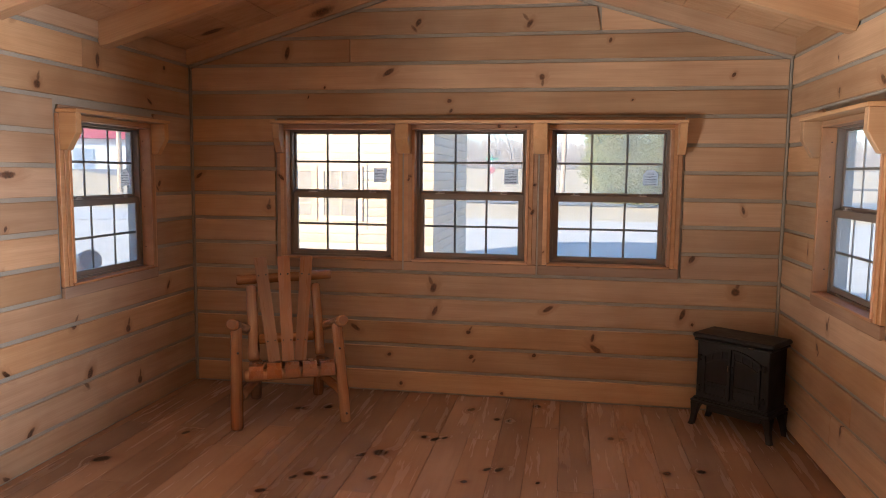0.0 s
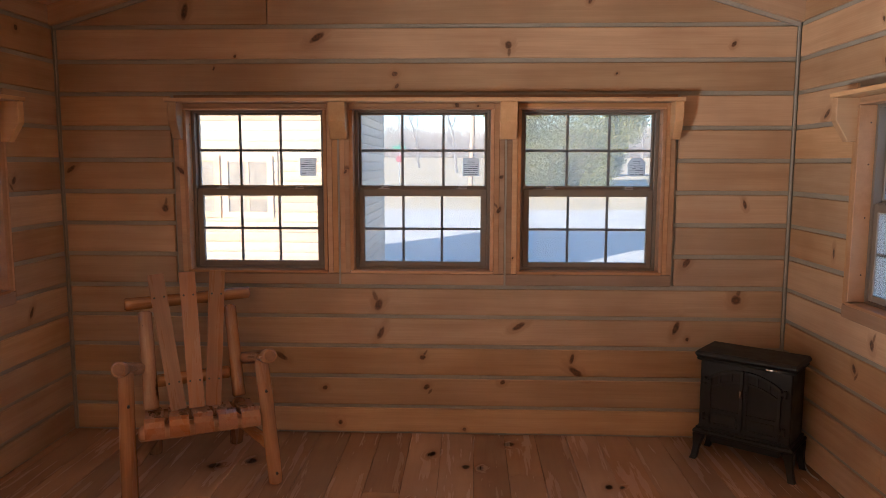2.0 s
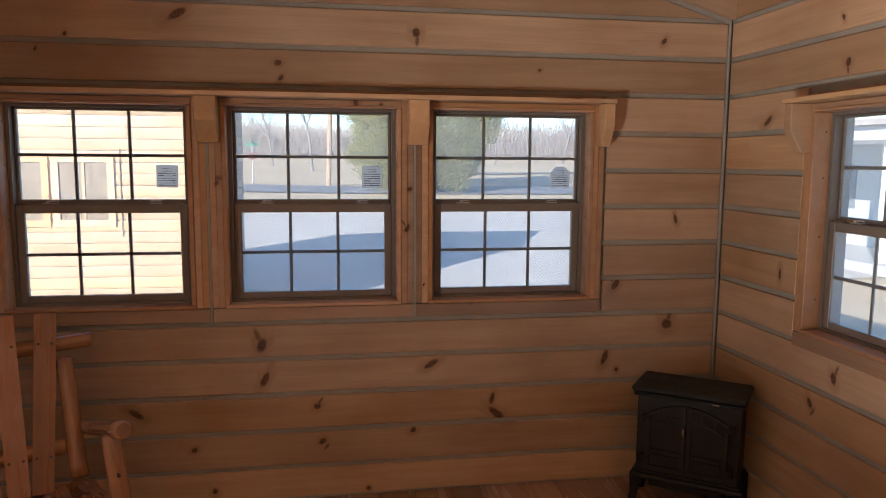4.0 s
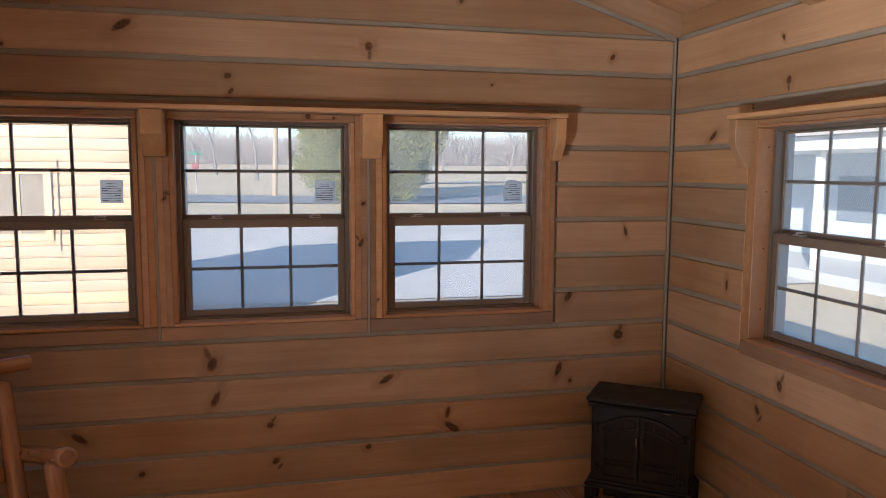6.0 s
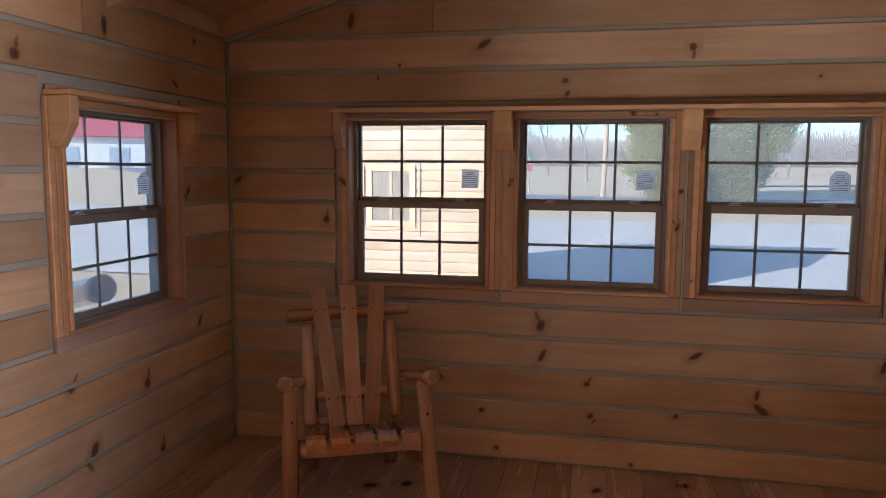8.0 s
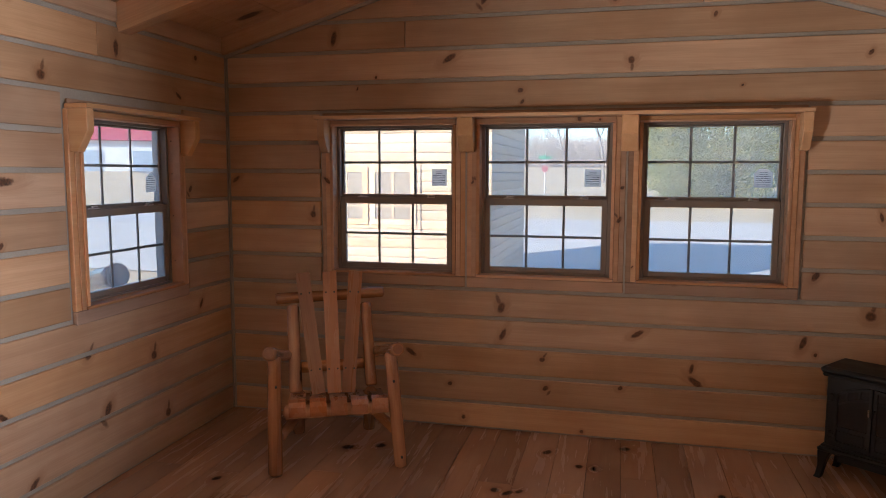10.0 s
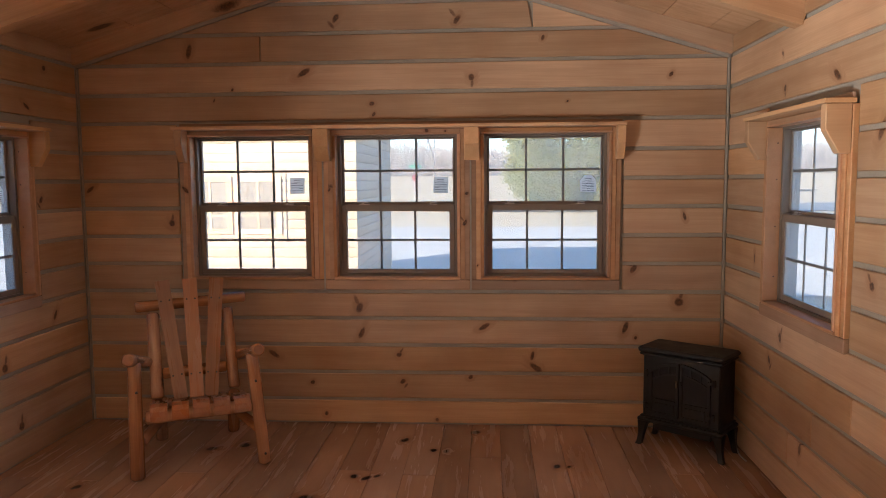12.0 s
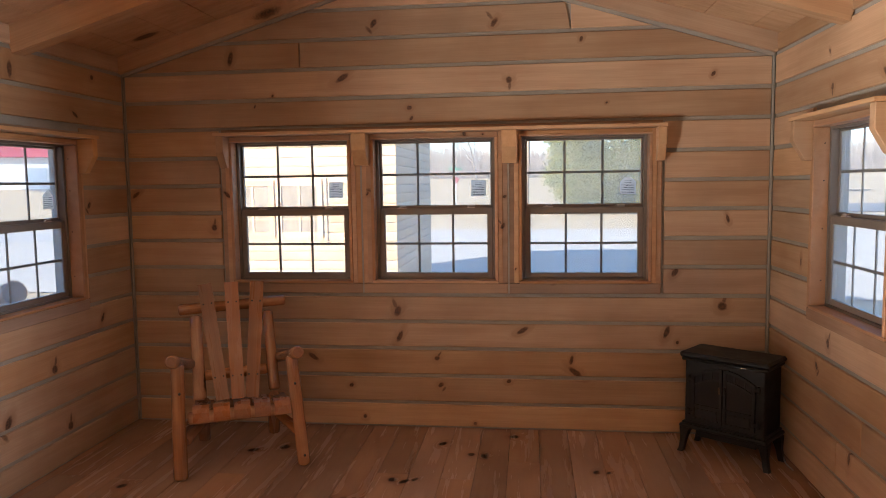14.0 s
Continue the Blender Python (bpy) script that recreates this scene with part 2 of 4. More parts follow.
M_LOG = pine("cedar_log", (0.50, 0.265, 0.13), (0.23, 0.095, 0.042), 0.24, (), "xz", 0.78, coat=0.45)
M_LOG_END = pine("cedar_end_grain", (0.30, 0.14, 0.065), (0.17, 0.07, 0.03), 0.5, (), "xz", 0.1)
M_CHINK = plain("chinking", (0.35, 0.335, 0.295), 0.85, 0.12, 6.0, 0.4)
M_BRONZE = plain("bronze_vinyl", (0.19, 0.162, 0.138), 0.38, 0.08, 5.0)
M_BLACK = plain("black_stove_paint", (0.008, 0.0085, 0.0096), 0.46, 0.2, 12.0, 0.1, spec=0.35)
M_DARK = plain("dark_cavity", (0.006, 0.006, 0.006), 0.8, 0.1)
M_SCREW = plain("dark_screw", (0.02, 0.016, 0.013), 0.5, 0.2)
M_CHROME = plain("chrome", (0.65, 0.64, 0.62), 0.2, 0.05, 30.0, 0.0, 1.0)
M_LOCK = plain("lock_metal", (0.58, 0.55, 0.52), 0.3, 0.1, 20.0, 0.0, 0.5)
n = Nodes("backlit_paper")
tr = n.tree.nodes.new("ShaderNodeBsdfTranslucent")
tr.inputs["Color"].default_value = (0.93, 0.92, 0.90, 1)
mx = n.tree.nodes.new("ShaderNodeMixShader")
mx.inputs[0].default_value = 0.85
n.link(n.mix(n.noise(n.add("TexCoord", 3), 60.0, 3.0), (0.50, 0.49, 0.47), (0.62, 0.61, 0.59)), n.bsdf.inputs["Base Color"])
n.bsdf.inputs["Roughness"].default_value = 0.6
n.tree.links.new(n.bsdf.outputs[0], mx.inputs[1])
n.tree.links.new(tr.outputs[0], mx.inputs[2])
n.tree.links.new(mx.outputs[0], n.tree.nodes["Material Output"].inputs[0])
M_PAPER = n.mat
M_INK = plain("sticker_ink", (0.15, 0.15, 0.155), 0.6, 0.1)
M_CORD = plain("grey_cord", (0.35, 0.34, 0.33), 0.5, 0.1)


def glass(name, tint=(1, 1, 1), rough=0.0):
    n = Nodes(name)
    b = n.bsdf
    b.inputs["Base Color"].default_value = (*tint, 1)
    b.inputs["Transmission Weight"].default_value = 1.0
    b.inputs["Roughness"].default_value = rough
    b.inputs["IOR"].default_value = 1.12
    return n.mat


M_GLASS = glass("window_glass", (0.83, 0.865, 0.88))
# a pale veil mixed into the glass imitates daylight glare over the view
n_tree = M_GLASS.node_tree
veil = n_tree.nodes.new("ShaderNodeBsdfTranslucent")
veil.inputs["Color"].default_value = (0.80, 0.82, 0.84, 1)
veil_mix = n_tree.nodes.new("ShaderNodeMixShader")
veil_mix.inputs[0].default_value = 0.22
n_tree.links.new(n_tree.nodes["Principled BSDF"].outputs[0], veil_mix.inputs[1])
n_tree.links.new(veil.outputs[0], veil_mix.inputs[2])
n_tree.links.new(veil_mix.outputs[0], n_tree.nodes["Material Output"].inputs[0])
M_STOVE_GLASS = plain("smoked_stove_glass", (0.014, 0.014, 0.016), 0.12, 0.05, 4.0, spec=0.3)

# ---- shapes ----


def finish(bm, name, material, smooth=False):
    me = bpy.data.meshes.new(name)
    bmesh.ops.recalc_face_normals(bm, faces=bm.faces)
    bm.to_mesh(me)
    bm.free()
    me.materials.append(material)
    if smooth:
        # flat sawn ends, smooth skin
        me.polygons.foreach_set("use_smooth", [len(p.vertices) < 5 for p in me.polygons])
        if material == M_LOG:
            me.materials.append(M_LOG_END)
            me.polygons.foreach_set("material_index", [0 if len(p.vertices) < 5 else 1 for p in me.polygons])
    return me


def part(name, bm, material, parent=None, label="", m=None, smooth=False):
    """One mesh object, under a thing or a part where parent is given; m is its pose in the parent."""
    ob = new(name, bm if isinstance(bm, bpy.types.Mesh) else finish(bm, name, material, smooth))
    if parent is not None:
        ob.parent = parent
    if m is not None:
        ob.matrix_local = m
    return tagged(ob, label) if label else ob


def box(bm, x0, x1, y0, y1, z0, z1, m=None, bevel=0.0):
    r = bmesh.ops.create_cube(bm, size=1.0)
    vs = r["verts"]
    bmesh.ops.scale(bm, vec=(x1 - x0, y1 - y0, z1 - z0), verts=vs)
    bmesh.ops.translate(bm, vec=((x0 + x1) / 2, (y0 + y1) / 2, (z0 + z1) / 2), verts=vs)
    if bevel:
        es = list({e for v in vs for e in v.link_edges})
        out = bmesh.ops.bevel(bm, geom=es, offset=bevel, segments=1, affect="EDGES", profile=0.5)
        vs = list({v for f in out["faces"] for v in f.verts} | {v for v in vs if v.is_valid})
    if m is not None:
        bmesh.ops.transform(bm, matrix=m, verts=vs)
    return bm


def boxed(x0, x1, y0, y1, z0, z1, m=None, bevel=0.0):
    return box(bmesh.new(), x0, x1, y0, y1, z0, z1, m, bevel)


def prism(outline, y0, y1, bm=None):
    """An outline in x and z, thick from y0 to y1."""
    bm = bm or bmesh.new()
    a = [bm.verts.new((x, y0, z)) for x, z in outline]
    b = [bm.verts.new((x, y1, z)) for x, z in outline]
    bm.faces.new(a)
    bm.faces.new(b[::-1])
    for i in range(len(a)):
        j = (i + 1) % len(a)
        bm.faces.new((a[i], b[i], b[j], a[j]))
    return bm


def rod(bm, p0, p1, r0, r1=None, segs=14, rings=7, round_end=0.25, wobble=0.0, seed=0.0):
    """A log or rod from p0 to p1, tapered, with rounded ends and an uneven skin."""
    r1 = r0 if r1 is None else r1
    p0, p1 = Vector(p0), Vector(p1)
    way = p1 - p0
    length = way.length
    turn = way.to_track_quat("Z", "Y").to_matrix().to_4x4()
    stations = [(0.0, 1 - round_end), (min(0.02, round_end * r0), 1.0)] if round_end else [(0.0, 1.0)]
    stations += [(length * (i + 1) / rings, 1.0) for i in range(rings - 1)]
    stations += [(length - min(0.02, round_end * r1), 1.0), (length, 1 - round_end)] if round_end else [(length, 1.0)]
    loops = []
    for s, k in stations:
        r = (r0 + (r1 - r0) * s / length) * k
        loop = []
        for i in range(segs):
            a = math.tau * i / segs
            w = 1 + wobble * noise.noise(Vector((math.cos(a) * 1.3 + seed, math.sin(a) * 1.3, s * 9 + seed * 3)))
            loop.append(bm.verts.new(Matrix.Translation(p0) @ turn @ Vector((r * w * math.cos(a), r * w * math.sin(a), s))))
        loops.append(loop)
    for a, b in zip(loops, loops[1:]):
        for i in range(segs):
            j = (i + 1) % segs
            bm.faces.new((a[i], a[j], b[j], b[i]))
    bm.faces.new(loops[0][::-1])
    bm.faces.new(loops[-1])
    return bm


def frame_of(x_way, y_way, origin):
    """A pose whose local x and y run along the given ways."""
    x = Vector(x_way).normalized()
    z = x.cross(Vector(y_way)).normalized()
    y = z.cross(x)
    m = Matrix((x, y, z)).transposed().to_4x4()
    m.translation = origin
    return m


def empty(name, label, category, m=None, group="", kind=""):
    ob = new(name)
    if m is not None:
        ob.matrix_world = m
    return tagged(ob, label, category, group, kind)


# ---- the room ----
LEFT, RIGHT, BACK, FRONT = -2.36, 1.377, 4.48, -0.9
MID = (LEFT + RIGHT) / 2
CHINKS = [0.0, 0.15, 0.314, 0.477, 0.637, 0.797, 0.96, 1.122, 1.286, 1.448, 1.612, 1.782, 1.945, 2.115]
GABLE = [2.115, 2.28, 2.445, 2.61, 2.78]
SLOPE, EAVE = 0.30, 2.118
GAP = 0.011
PROUD = 0.014


def rake(x):
    return EAVE + SLOPE * ((RIGHT - LEFT) / 2 - abs(x - MID))


WIN_X = (-1.335, -0.483, 0.370)
WIN_LEFT_Y, WIN_RIGHT_Y = 3.60, 3.48
CASE = 0.424
OPEN = 0.368
Z_CASE, Z_OPEN0, Z_OPEN1, Z_SHELF = 0.806, 0.868, 1.712, 1.736
SIDE_TOP = 2.215

# walls: mortar-coloured cores with the openings left free; boards are laid on them
bm = bmesh.new()
y0, y1 = BACK + PROUD, BACK + 0.14
box(bm, LEFT - 0.14, RIGHT + 0.14, y0, y1, -0.02, Z_OPEN0)
xs = [LEFT - 0.14] + [v for c in WIN_X for v in (c - OPEN, c + OPEN)] + [RIGHT + 0.14]
for a, b in zip(xs[::2], xs[1::2]):
    box(bm, a, b, y0, y1, Z_OPEN0, Z_OPEN1)
box(bm, LEFT - 0.14, RIGHT + 0.14, y0, y1, Z_OPEN1, EAVE)
prism([(LEFT - 0.14, EAVE), (RIGHT + 0.14, EAVE), (RIGHT + 0.14, rake(RIGHT) + 0.11), (MID, rake(MID) + 0.12), (LEFT - 0.14, rake(LEFT) + 0.11)], y0, y1, bm)
wall_back = tagged(part("wall_north", bm, M_CHINK), "log-style pine board wall with grey chinking and three windows", "wall", kind="structure")


SIDE_DROP = -0.028


def side_wall(name, face, out, win_y, label, doorway=False, dz=SIDE_DROP):
    bm = bmesh.new()
    a, b = sorted((face + out * PROUD, face + out * 0.14))
    gap0, gap1 = (DOOR_Y0, DOOR_Y1) if doorway else (SIDE_Y - OPEN, SIDE_Y + OPEN)
    low, top = Z_OPEN0 + dz, Z_OPEN1 + dz
    whole = ((FRONT, gap0), (gap1, BACK + PROUD)) if doorway else ((FRONT, BACK + PROUD),)
    for p, q in whole:
        box(bm, a, b, p, q, -0.02, low)
        box(bm, a, b, p, q, top, DOOR_TOP)
    for p, q in ((FRONT, gap0), (gap1, win_y - OPEN), (win_y + OPEN, BACK + PROUD)):
        box(bm, a, b, p, q, low, top)
    box(bm, a, b, FRONT, BACK + PROUD, DOOR_TOP, SIDE_TOP)
    return tagged(part(name, bm, M_CHINK), label, "wall", kind="structure")


wall_left = side_wall("wall_west", LEFT, -1, WIN_LEFT_Y, "pine board side wall with grey chinking and an open doorway", True)
wall_right = side_wall("wall_east", RIGHT, 1, WIN_RIGHT_Y, "pine board side wall with grey chinking and window openings")
bm = boxed(LEFT - 0.14, RIGHT + 0.14, FRONT - 0.14, FRONT, -0.02, 2.9)
# unseen baffle, added to keep the doorway lamp off the west window
part("porch_wall", boxed(-3.50, LEFT - 0.145, DOOR_Y1 + 0.04, DOOR_Y1 + 0.12, -0.45, 2.15), M_TRIM, wall_left)
wall_front = tagged(part("wall_south", bm, M_TRIM), "plain pine end wall behind the visitor", "wall", kind="structure")

bm = bmesh.new()
box(bm, LEFT - 0.14, RIGHT + 0.14, FRONT - 0.14, BACK + 0.14, -0.20, -0.021)
floor = tagged(part("floor", bm, M_DARK), "amber-stained knotty pine plank floor", "floor", kind="structure")

# ---- ceiling and rafters ----
bm = bmesh.new()
RAF = 0.10
for side in (-1, 1):
    wall_x = LEFT if side < 0 else RIGHT
    run = abs(wall_x - MID)
    courses = 8
    for i in range(courses):
        a, b = i / courses, (i + 1) / courses
        xa, xb = MID + side * run * 1.06 * a, MID + side * run * 1.06 * b
        za, zb = rake(MID) + RAF - SLOPE * run * 1.06 * a, rake(MID) + RAF - SLOPE * run * 1.06 * b
        y = FRONT - 0.1
        k = random.uniform(1.0, 2.6)
        while y < BACK + 0.1:
            e = min(y + k, BACK + 0.12)
            d = 0.0018
            lift = random.uniform(0, 0.0015)
            m = frame_of((0, 1, 0), (-side, 0, SLOPE), ((xa + xb) / 2, (y + e) / 2, (za + zb) / 2 + lift))
            w = abs(xb - xa) * math.sqrt(1 + SLOPE ** 2)
            box(bm, -(e - y) / 2 + d, (e - y) / 2 - d, -w / 2 + d, w / 2 - d, -0.0, 0.02 if m.to_3x3().col[2].z > 0 else -0.02, m)
            y, k = e, random.uniform(1.4, 2.8)
ceiling = tagged(part("ceiling", bm, M_CEIL), "sloped ceiling of bare pine boards", "ceiling", kind="structure")
bm = bmesh.new()
for side in (-1, 1):
    w = (RIGHT - LEFT) / 2 + 0.5
    m = frame_of((0, 1, 0), (-side, 0, SLOPE), (MID + side * w / 2, (FRONT + BACK) / 2, rake(MID) + RAF + 0.06 - SLOPE * w / 2))
    box(bm, -3.5, 3.5, -w / 2 * 1.05, w / 2 * 1.05, -0.015, 0.015, m)
tagged(part("roof", bm, plain("roof_metal", (0.12, 0.10, 0.09), 0.5)), "dark cabin roof over the pine ceiling", "roof", kind="structure")


def rafter(y, deep, wide, label, skip=0.0, drop=0.0):
    """A pair of sloping pine timbers that meet under the ridge."""
    thing = empty("rafter", label, "rafter", Matrix.Translation((MID, y, rake(MID) - drop)), "roof rafters")
    for side in (-1, 1):
        run = (RIGHT - LEFT) / 2 - skip
        length = run * math.sqrt(1 + SLOPE ** 2)
        m = frame_of((side, 0, -SLOPE), (0, side, 0), (0, 0, 0))
        up = 1 if m.to_3x3().col[2].z > 0 else -1
        b = boxed(0.0, length, -wide / 2, wide / 2, 0.0 if up > 0 else -deep, deep if up > 0 else 0.0, None, 0.003)
        part("timber", b, M_CEIL, thing, m=m)
    return thing


rafter(BACK - 0.021, RAF - 0.002, 0.038, "pine rafter fixed along the top of the gable wall")
for y in (3.58, 2.82, 2.06, 1.30, 0.54, -0.22):
    rafter(y, RAF + 0.036, 0.085, "exposed square pine rafter under the ceiling boards", 0.004, 0.038)

# chinking strips along the gable and in the corners
bm = bmesh.new()
for side in (-1, 1):
    run = (RIGHT - LEFT) / 2 - 0.01
    m = frame_of((side, 0, -SLOPE), (0, side, 0), (MID, BACK - 0.004, rake(MID) - 0.009))
    box(bm, 0.0, run * math.sqrt(1 + SLOPE ** 2), -0.008, 0.012, -0.009, 0.009, m)
for x, r in ((LEFT + 0.002, 0.0035), (RIGHT - 0.004, 0.0065)):
    box(bm, x - r, x + r, BACK - r * 0.8, BACK + 0.012, 0.0, SIDE_TOP, None, 0.003)
tagged(part("trim", bm, M_CHINK), "grey chinking beads along the gable and corners", "chinking", kind="structure")

# ---- windows ----


def window(name, m, label, sticker, hand):
    """A double-hung window in its wooden jamb. Local x along the wall, y outwards, z up from the floor."""
    w = empty(name, label, "window", m, kind="structure")
    # casing boards on the wall
    zt = Z_SHELF - 0.002
    for s in (-1, 1):
        a, b = sorted((s * (OPEN + 0.0055), s * (CASE - 0.002)))
        part("casing", boxed(a, b, -0.012, 0.012, Z_OPEN0 - 0.0, zt, None, 0.003), M_GREYED if s == sticker else M_TRIM, w)
    part("casing", boxed(-CASE + 0.002, CASE - 0.002, -0.0125, 0.012, Z_CASE + 0.002, Z_OPEN0 - 0.002, None, 0.003), M_GREYED, w, "weathered bottom casing board")
    # jamb boards that line the opening
    for s in (-1, 1):
        a, b = sorted((s * (OPEN - 0.018), s * (OPEN + 0.0)))
        part("jamb", boxed(a, b, -0.026, 0.125, Z_OPEN0 + 0.016, Z_OPEN1 - 0.010, None, 0.002), M_JAMB, w)
        # the stop that covers the joint between jamb and casing
        a, b = sorted((s * (OPEN + 0.0005), s * (OPEN + 0.0265)))
        part("stop", boxed(a, b, -0.020, -0.0122, Z_OPEN0 + 0.002, zt, None, 0.002), M_TRIM, w)
    part("jamb", boxed(-OPEN, OPEN, -0.026, 0.125, Z_OPEN1 - 0.0085, Z_OPEN1 + 0.0, None, 0.001), M_JAMB, w)
    part("stop", boxed(-OPEN + 0.0005, OPEN - 0.0005, -0.020, 0.0, Z_OPEN1 + 0.0005, zt, None, 0.002), M_TRIM, w)
    part("window_sill", boxed(-OPEN + 0.001, OPEN - 0.001, -0.026, 0.125, Z_OPEN0, Z_OPEN0 + 0.0145, None, 0.003), M_JAMB, w)
    # bronze frame
    fx, f0, f1 = OPEN - 0.019, Z_OPEN0 + 0.0145, Z_OPEN1 - 0.0085
    bm = bmesh.new()
    box(bm, -fx, -fx + 0.016, 0.042, 0.124, f0, f1)
    box(bm, fx - 0.016, fx, 0.042, 0.124, f0, f1)
    box(bm, -fx + 0.016, fx - 0.016, 0.042, 0.124, f1 - 0.012, f1)
    box(bm, -fx + 0.016, fx - 0.016, 0.042, 0.124, f0, f0 + 0.012)
    frame_part = part("window_frame", bm, M_BRONZE, w, "dark bronze vinyl frame")
    meet = 1.300

    def sash(nm, x, z0, z1, y, stile, top, bottom):
        bm = bmesh.new()
        box(bm, -x, -x + stile, y, y + 0.026, z0, z1, None, 0.003)
        box(bm, x - stile, x, y, y + 0.026, z0, z1, None, 0.003)
        box(bm, -x + stile - 0.002, x - stile + 0.002, y + 0.0005, y + 0.0255, z1 - top, z1, None, 0.002)
        box(bm, -x + stile - 0.002, x - stile + 0.002, y + 0.0005, y + 0.0255, z0, z0 + bottom, None, 0.002)
        sash_ob = part(nm, bm, M_BRONZE, w)
        gx, ga, gb = x - stile, z0 + bottom, z1 - top
        for i in (1, 2):
            cx = -gx + 2 * gx * i / 3
            part("muntin", boxed(cx - 0.0065, cx + 0.0065, y + 0.0095, y + 0.0135, ga, gb), M_BRONZE, sash_ob)
        cz = (ga + gb) / 2
        part("muntin", boxed(-gx, gx, y + 0.0097, y + 0.0133, cz - 0.0065, cz + 0.0065), M_BRONZE, sash_ob)
        pane = part("pane", boxed(-gx - 0.004, gx + 0.004, y + 0.006, y + 0.0085, ga - 0.004, gb + 0.004), M_GLASS, sash_ob)
        pane.visible_shadow = False
        return gx, ga, gb, sash_ob

    gx, ga, gb, up = sash("upper_sash", fx - 0.0165, meet - 0.012, f1 - 0.0125, 0.076, 0.012, 0.010, 0.030)
    lx, la, lb, low = sash("lower_sash", fx - 0.0165, f0 + 0.0125, meet, 0.048, 0.031, 0.036, 0.028)
    # two cam locks and their plates on the meeting rail
    for x in (-0.20, 0.20):
        bm = bmesh.new()
        box(bm, x - 0.030, x + 0.030, 0.0500, 0.0700, meet + 0.0005, meet + 0.0055, None, 0.002)
        rod(bm, (x - 0.012, 0.060, meet + 0.005), (x - 0.012, 0.060, meet + 0.013), 0.008, None, 10, 2, 0.0)
        box(bm, x - 0.018, x + 0.030, 0.0540, 0.0630, meet + 0.010, meet + 0.015, None, 0.002)
        part("sash_lock", bm, M_LOCK, w)
    for x in (-0.29, 0.29):
        part("tilt_latch", boxed(x - 0.03, x + 0.03, 0.0520, 0.0660, meet + 0.0005, meet + 0.005, None, 0.0015), M_BRONZE, w)
    # paper rating sticker on the last upper pane, with its lines of small print
    sx, sz = gx - 0.070, ga + 0.098
    if hand == "left":
        outline = [(-0.040, -0.05), (0.040, -0.046), (0.042, 0.018), (0.012, 0.05), (-0.005, 0.05), (-0.042, 0.022)]
    elif hand == "torn":
        outline = [(-0.044, -0.046), (0.044, -0.046), (0.044, 0.026), (0.018, 0.048), (-0.022, 0.048), (-0.046, 0.02)]
    else:
        outline = [(-0.044, -0.048), (0.042, -0.048), (0.044, 0.044), (-0.042, 0.046)]
    st = part("sticker", prism([(sx + a, sz + b) for a, b in outline], 0.0805, 0.0813), M_PAPER, w, "grey paper sticker with small print")
    bm = bmesh.new()
    for i in range(8):
        z = sz - 0.040 + i * 0.0098
        reach = 0.036 if z < sz + 0.016 else 0.020
        x = sx - reach
        while x < sx + reach:
            e = min(x + random.uniform(0.010, 0.034), sx + reach)
            box(bm, x, e - 0.002, 0.0798, 0.0804, z, z + random.choice((0.0018, 0.0026, 0.004)))
            x = e
    part("print", bm, M_INK, st)
    # nail heads in the jamb
    for s in (-1, 1):
        for z in (1.0, 1.24, 1.46, 1.63):
            b = bmesh.new()
            rod(b, (s * (OPEN - 0.0185), 0.022, z), (s * (OPEN - 0.0172), 0.022, z), 0.0035, None, 8, 2, 0.0)
            part("nail", b, M_SCREW, w)
    return w


NORTH = lambda c: pose(c, BACK, 0, 0, 0, 0)
window("window_1", NORTH(WIN_X[0]), "double-hung bronze window in pine casing beside the chair", -1, "plain")
window("window_2", NORTH(WIN_X[1]), "middle double-hung bronze window in pine casing", 1, "plain")
window("window_3", NORTH(WIN_X[2]), "double-hung bronze window with a torn sticker on the glass", -1, "torn")
window("window_4", pose(LEFT, WIN_LEFT_Y, SIDE_DROP, 0, 0, 90), "double-hung bronze window in the west wall", 0, "left")
window("window_5", pose(RIGHT, WIN_RIGHT_Y, SIDE_DROP, 0, 0, -90), "double-hung bronze window in the east wall, light grids taped", 0, "right")


def ledge(name, m, x0, x1, brackets, label, deep=0.115):
    """A thin shelf board over a window on cut brackets."""
    t = empty(name, label, "shelf", m)
    part("board", boxed(x0, x1, -deep, -0.0005, Z_SHELF, Z_SHELF + 0.018, None, 0.002), M_PALE, t)
    part("back_strip", boxed(x0 + 0.01, x1 - 0.01, -0.012, -0.0005, Z_SHELF + 0.0185, Z_SHELF + 0.040, None, 0.002), M_GREYED, t, "dark weathered strip above the shelf")
    for c, half in brackets:
        d, z = deep - 0.008, Z_SHELF - 0.0005
        side = [(-0.013, z - 0.182), (-0.055, z - 0.182), (-d, z - 0.095), (-d, z), (-0.013, z)]
        b = prism(side, -half, half)
        bmesh.ops.bevel(b, geom=[e for e in b.edges], offset=0.003, segments=1, affect="EDGES")
        br = part("bracket", b, M_PALE, t, m=pose(c, 0, 0, 0, 0, 90))
        s = bmesh.new()
        rod(s, (-0.064, 0.0, z - 0.166), (-0.058, 0.0, z - 0.162), 0.0045, None, 8, 2, 0.0)
        part("screw", s, M_SCREW, br)
    return t


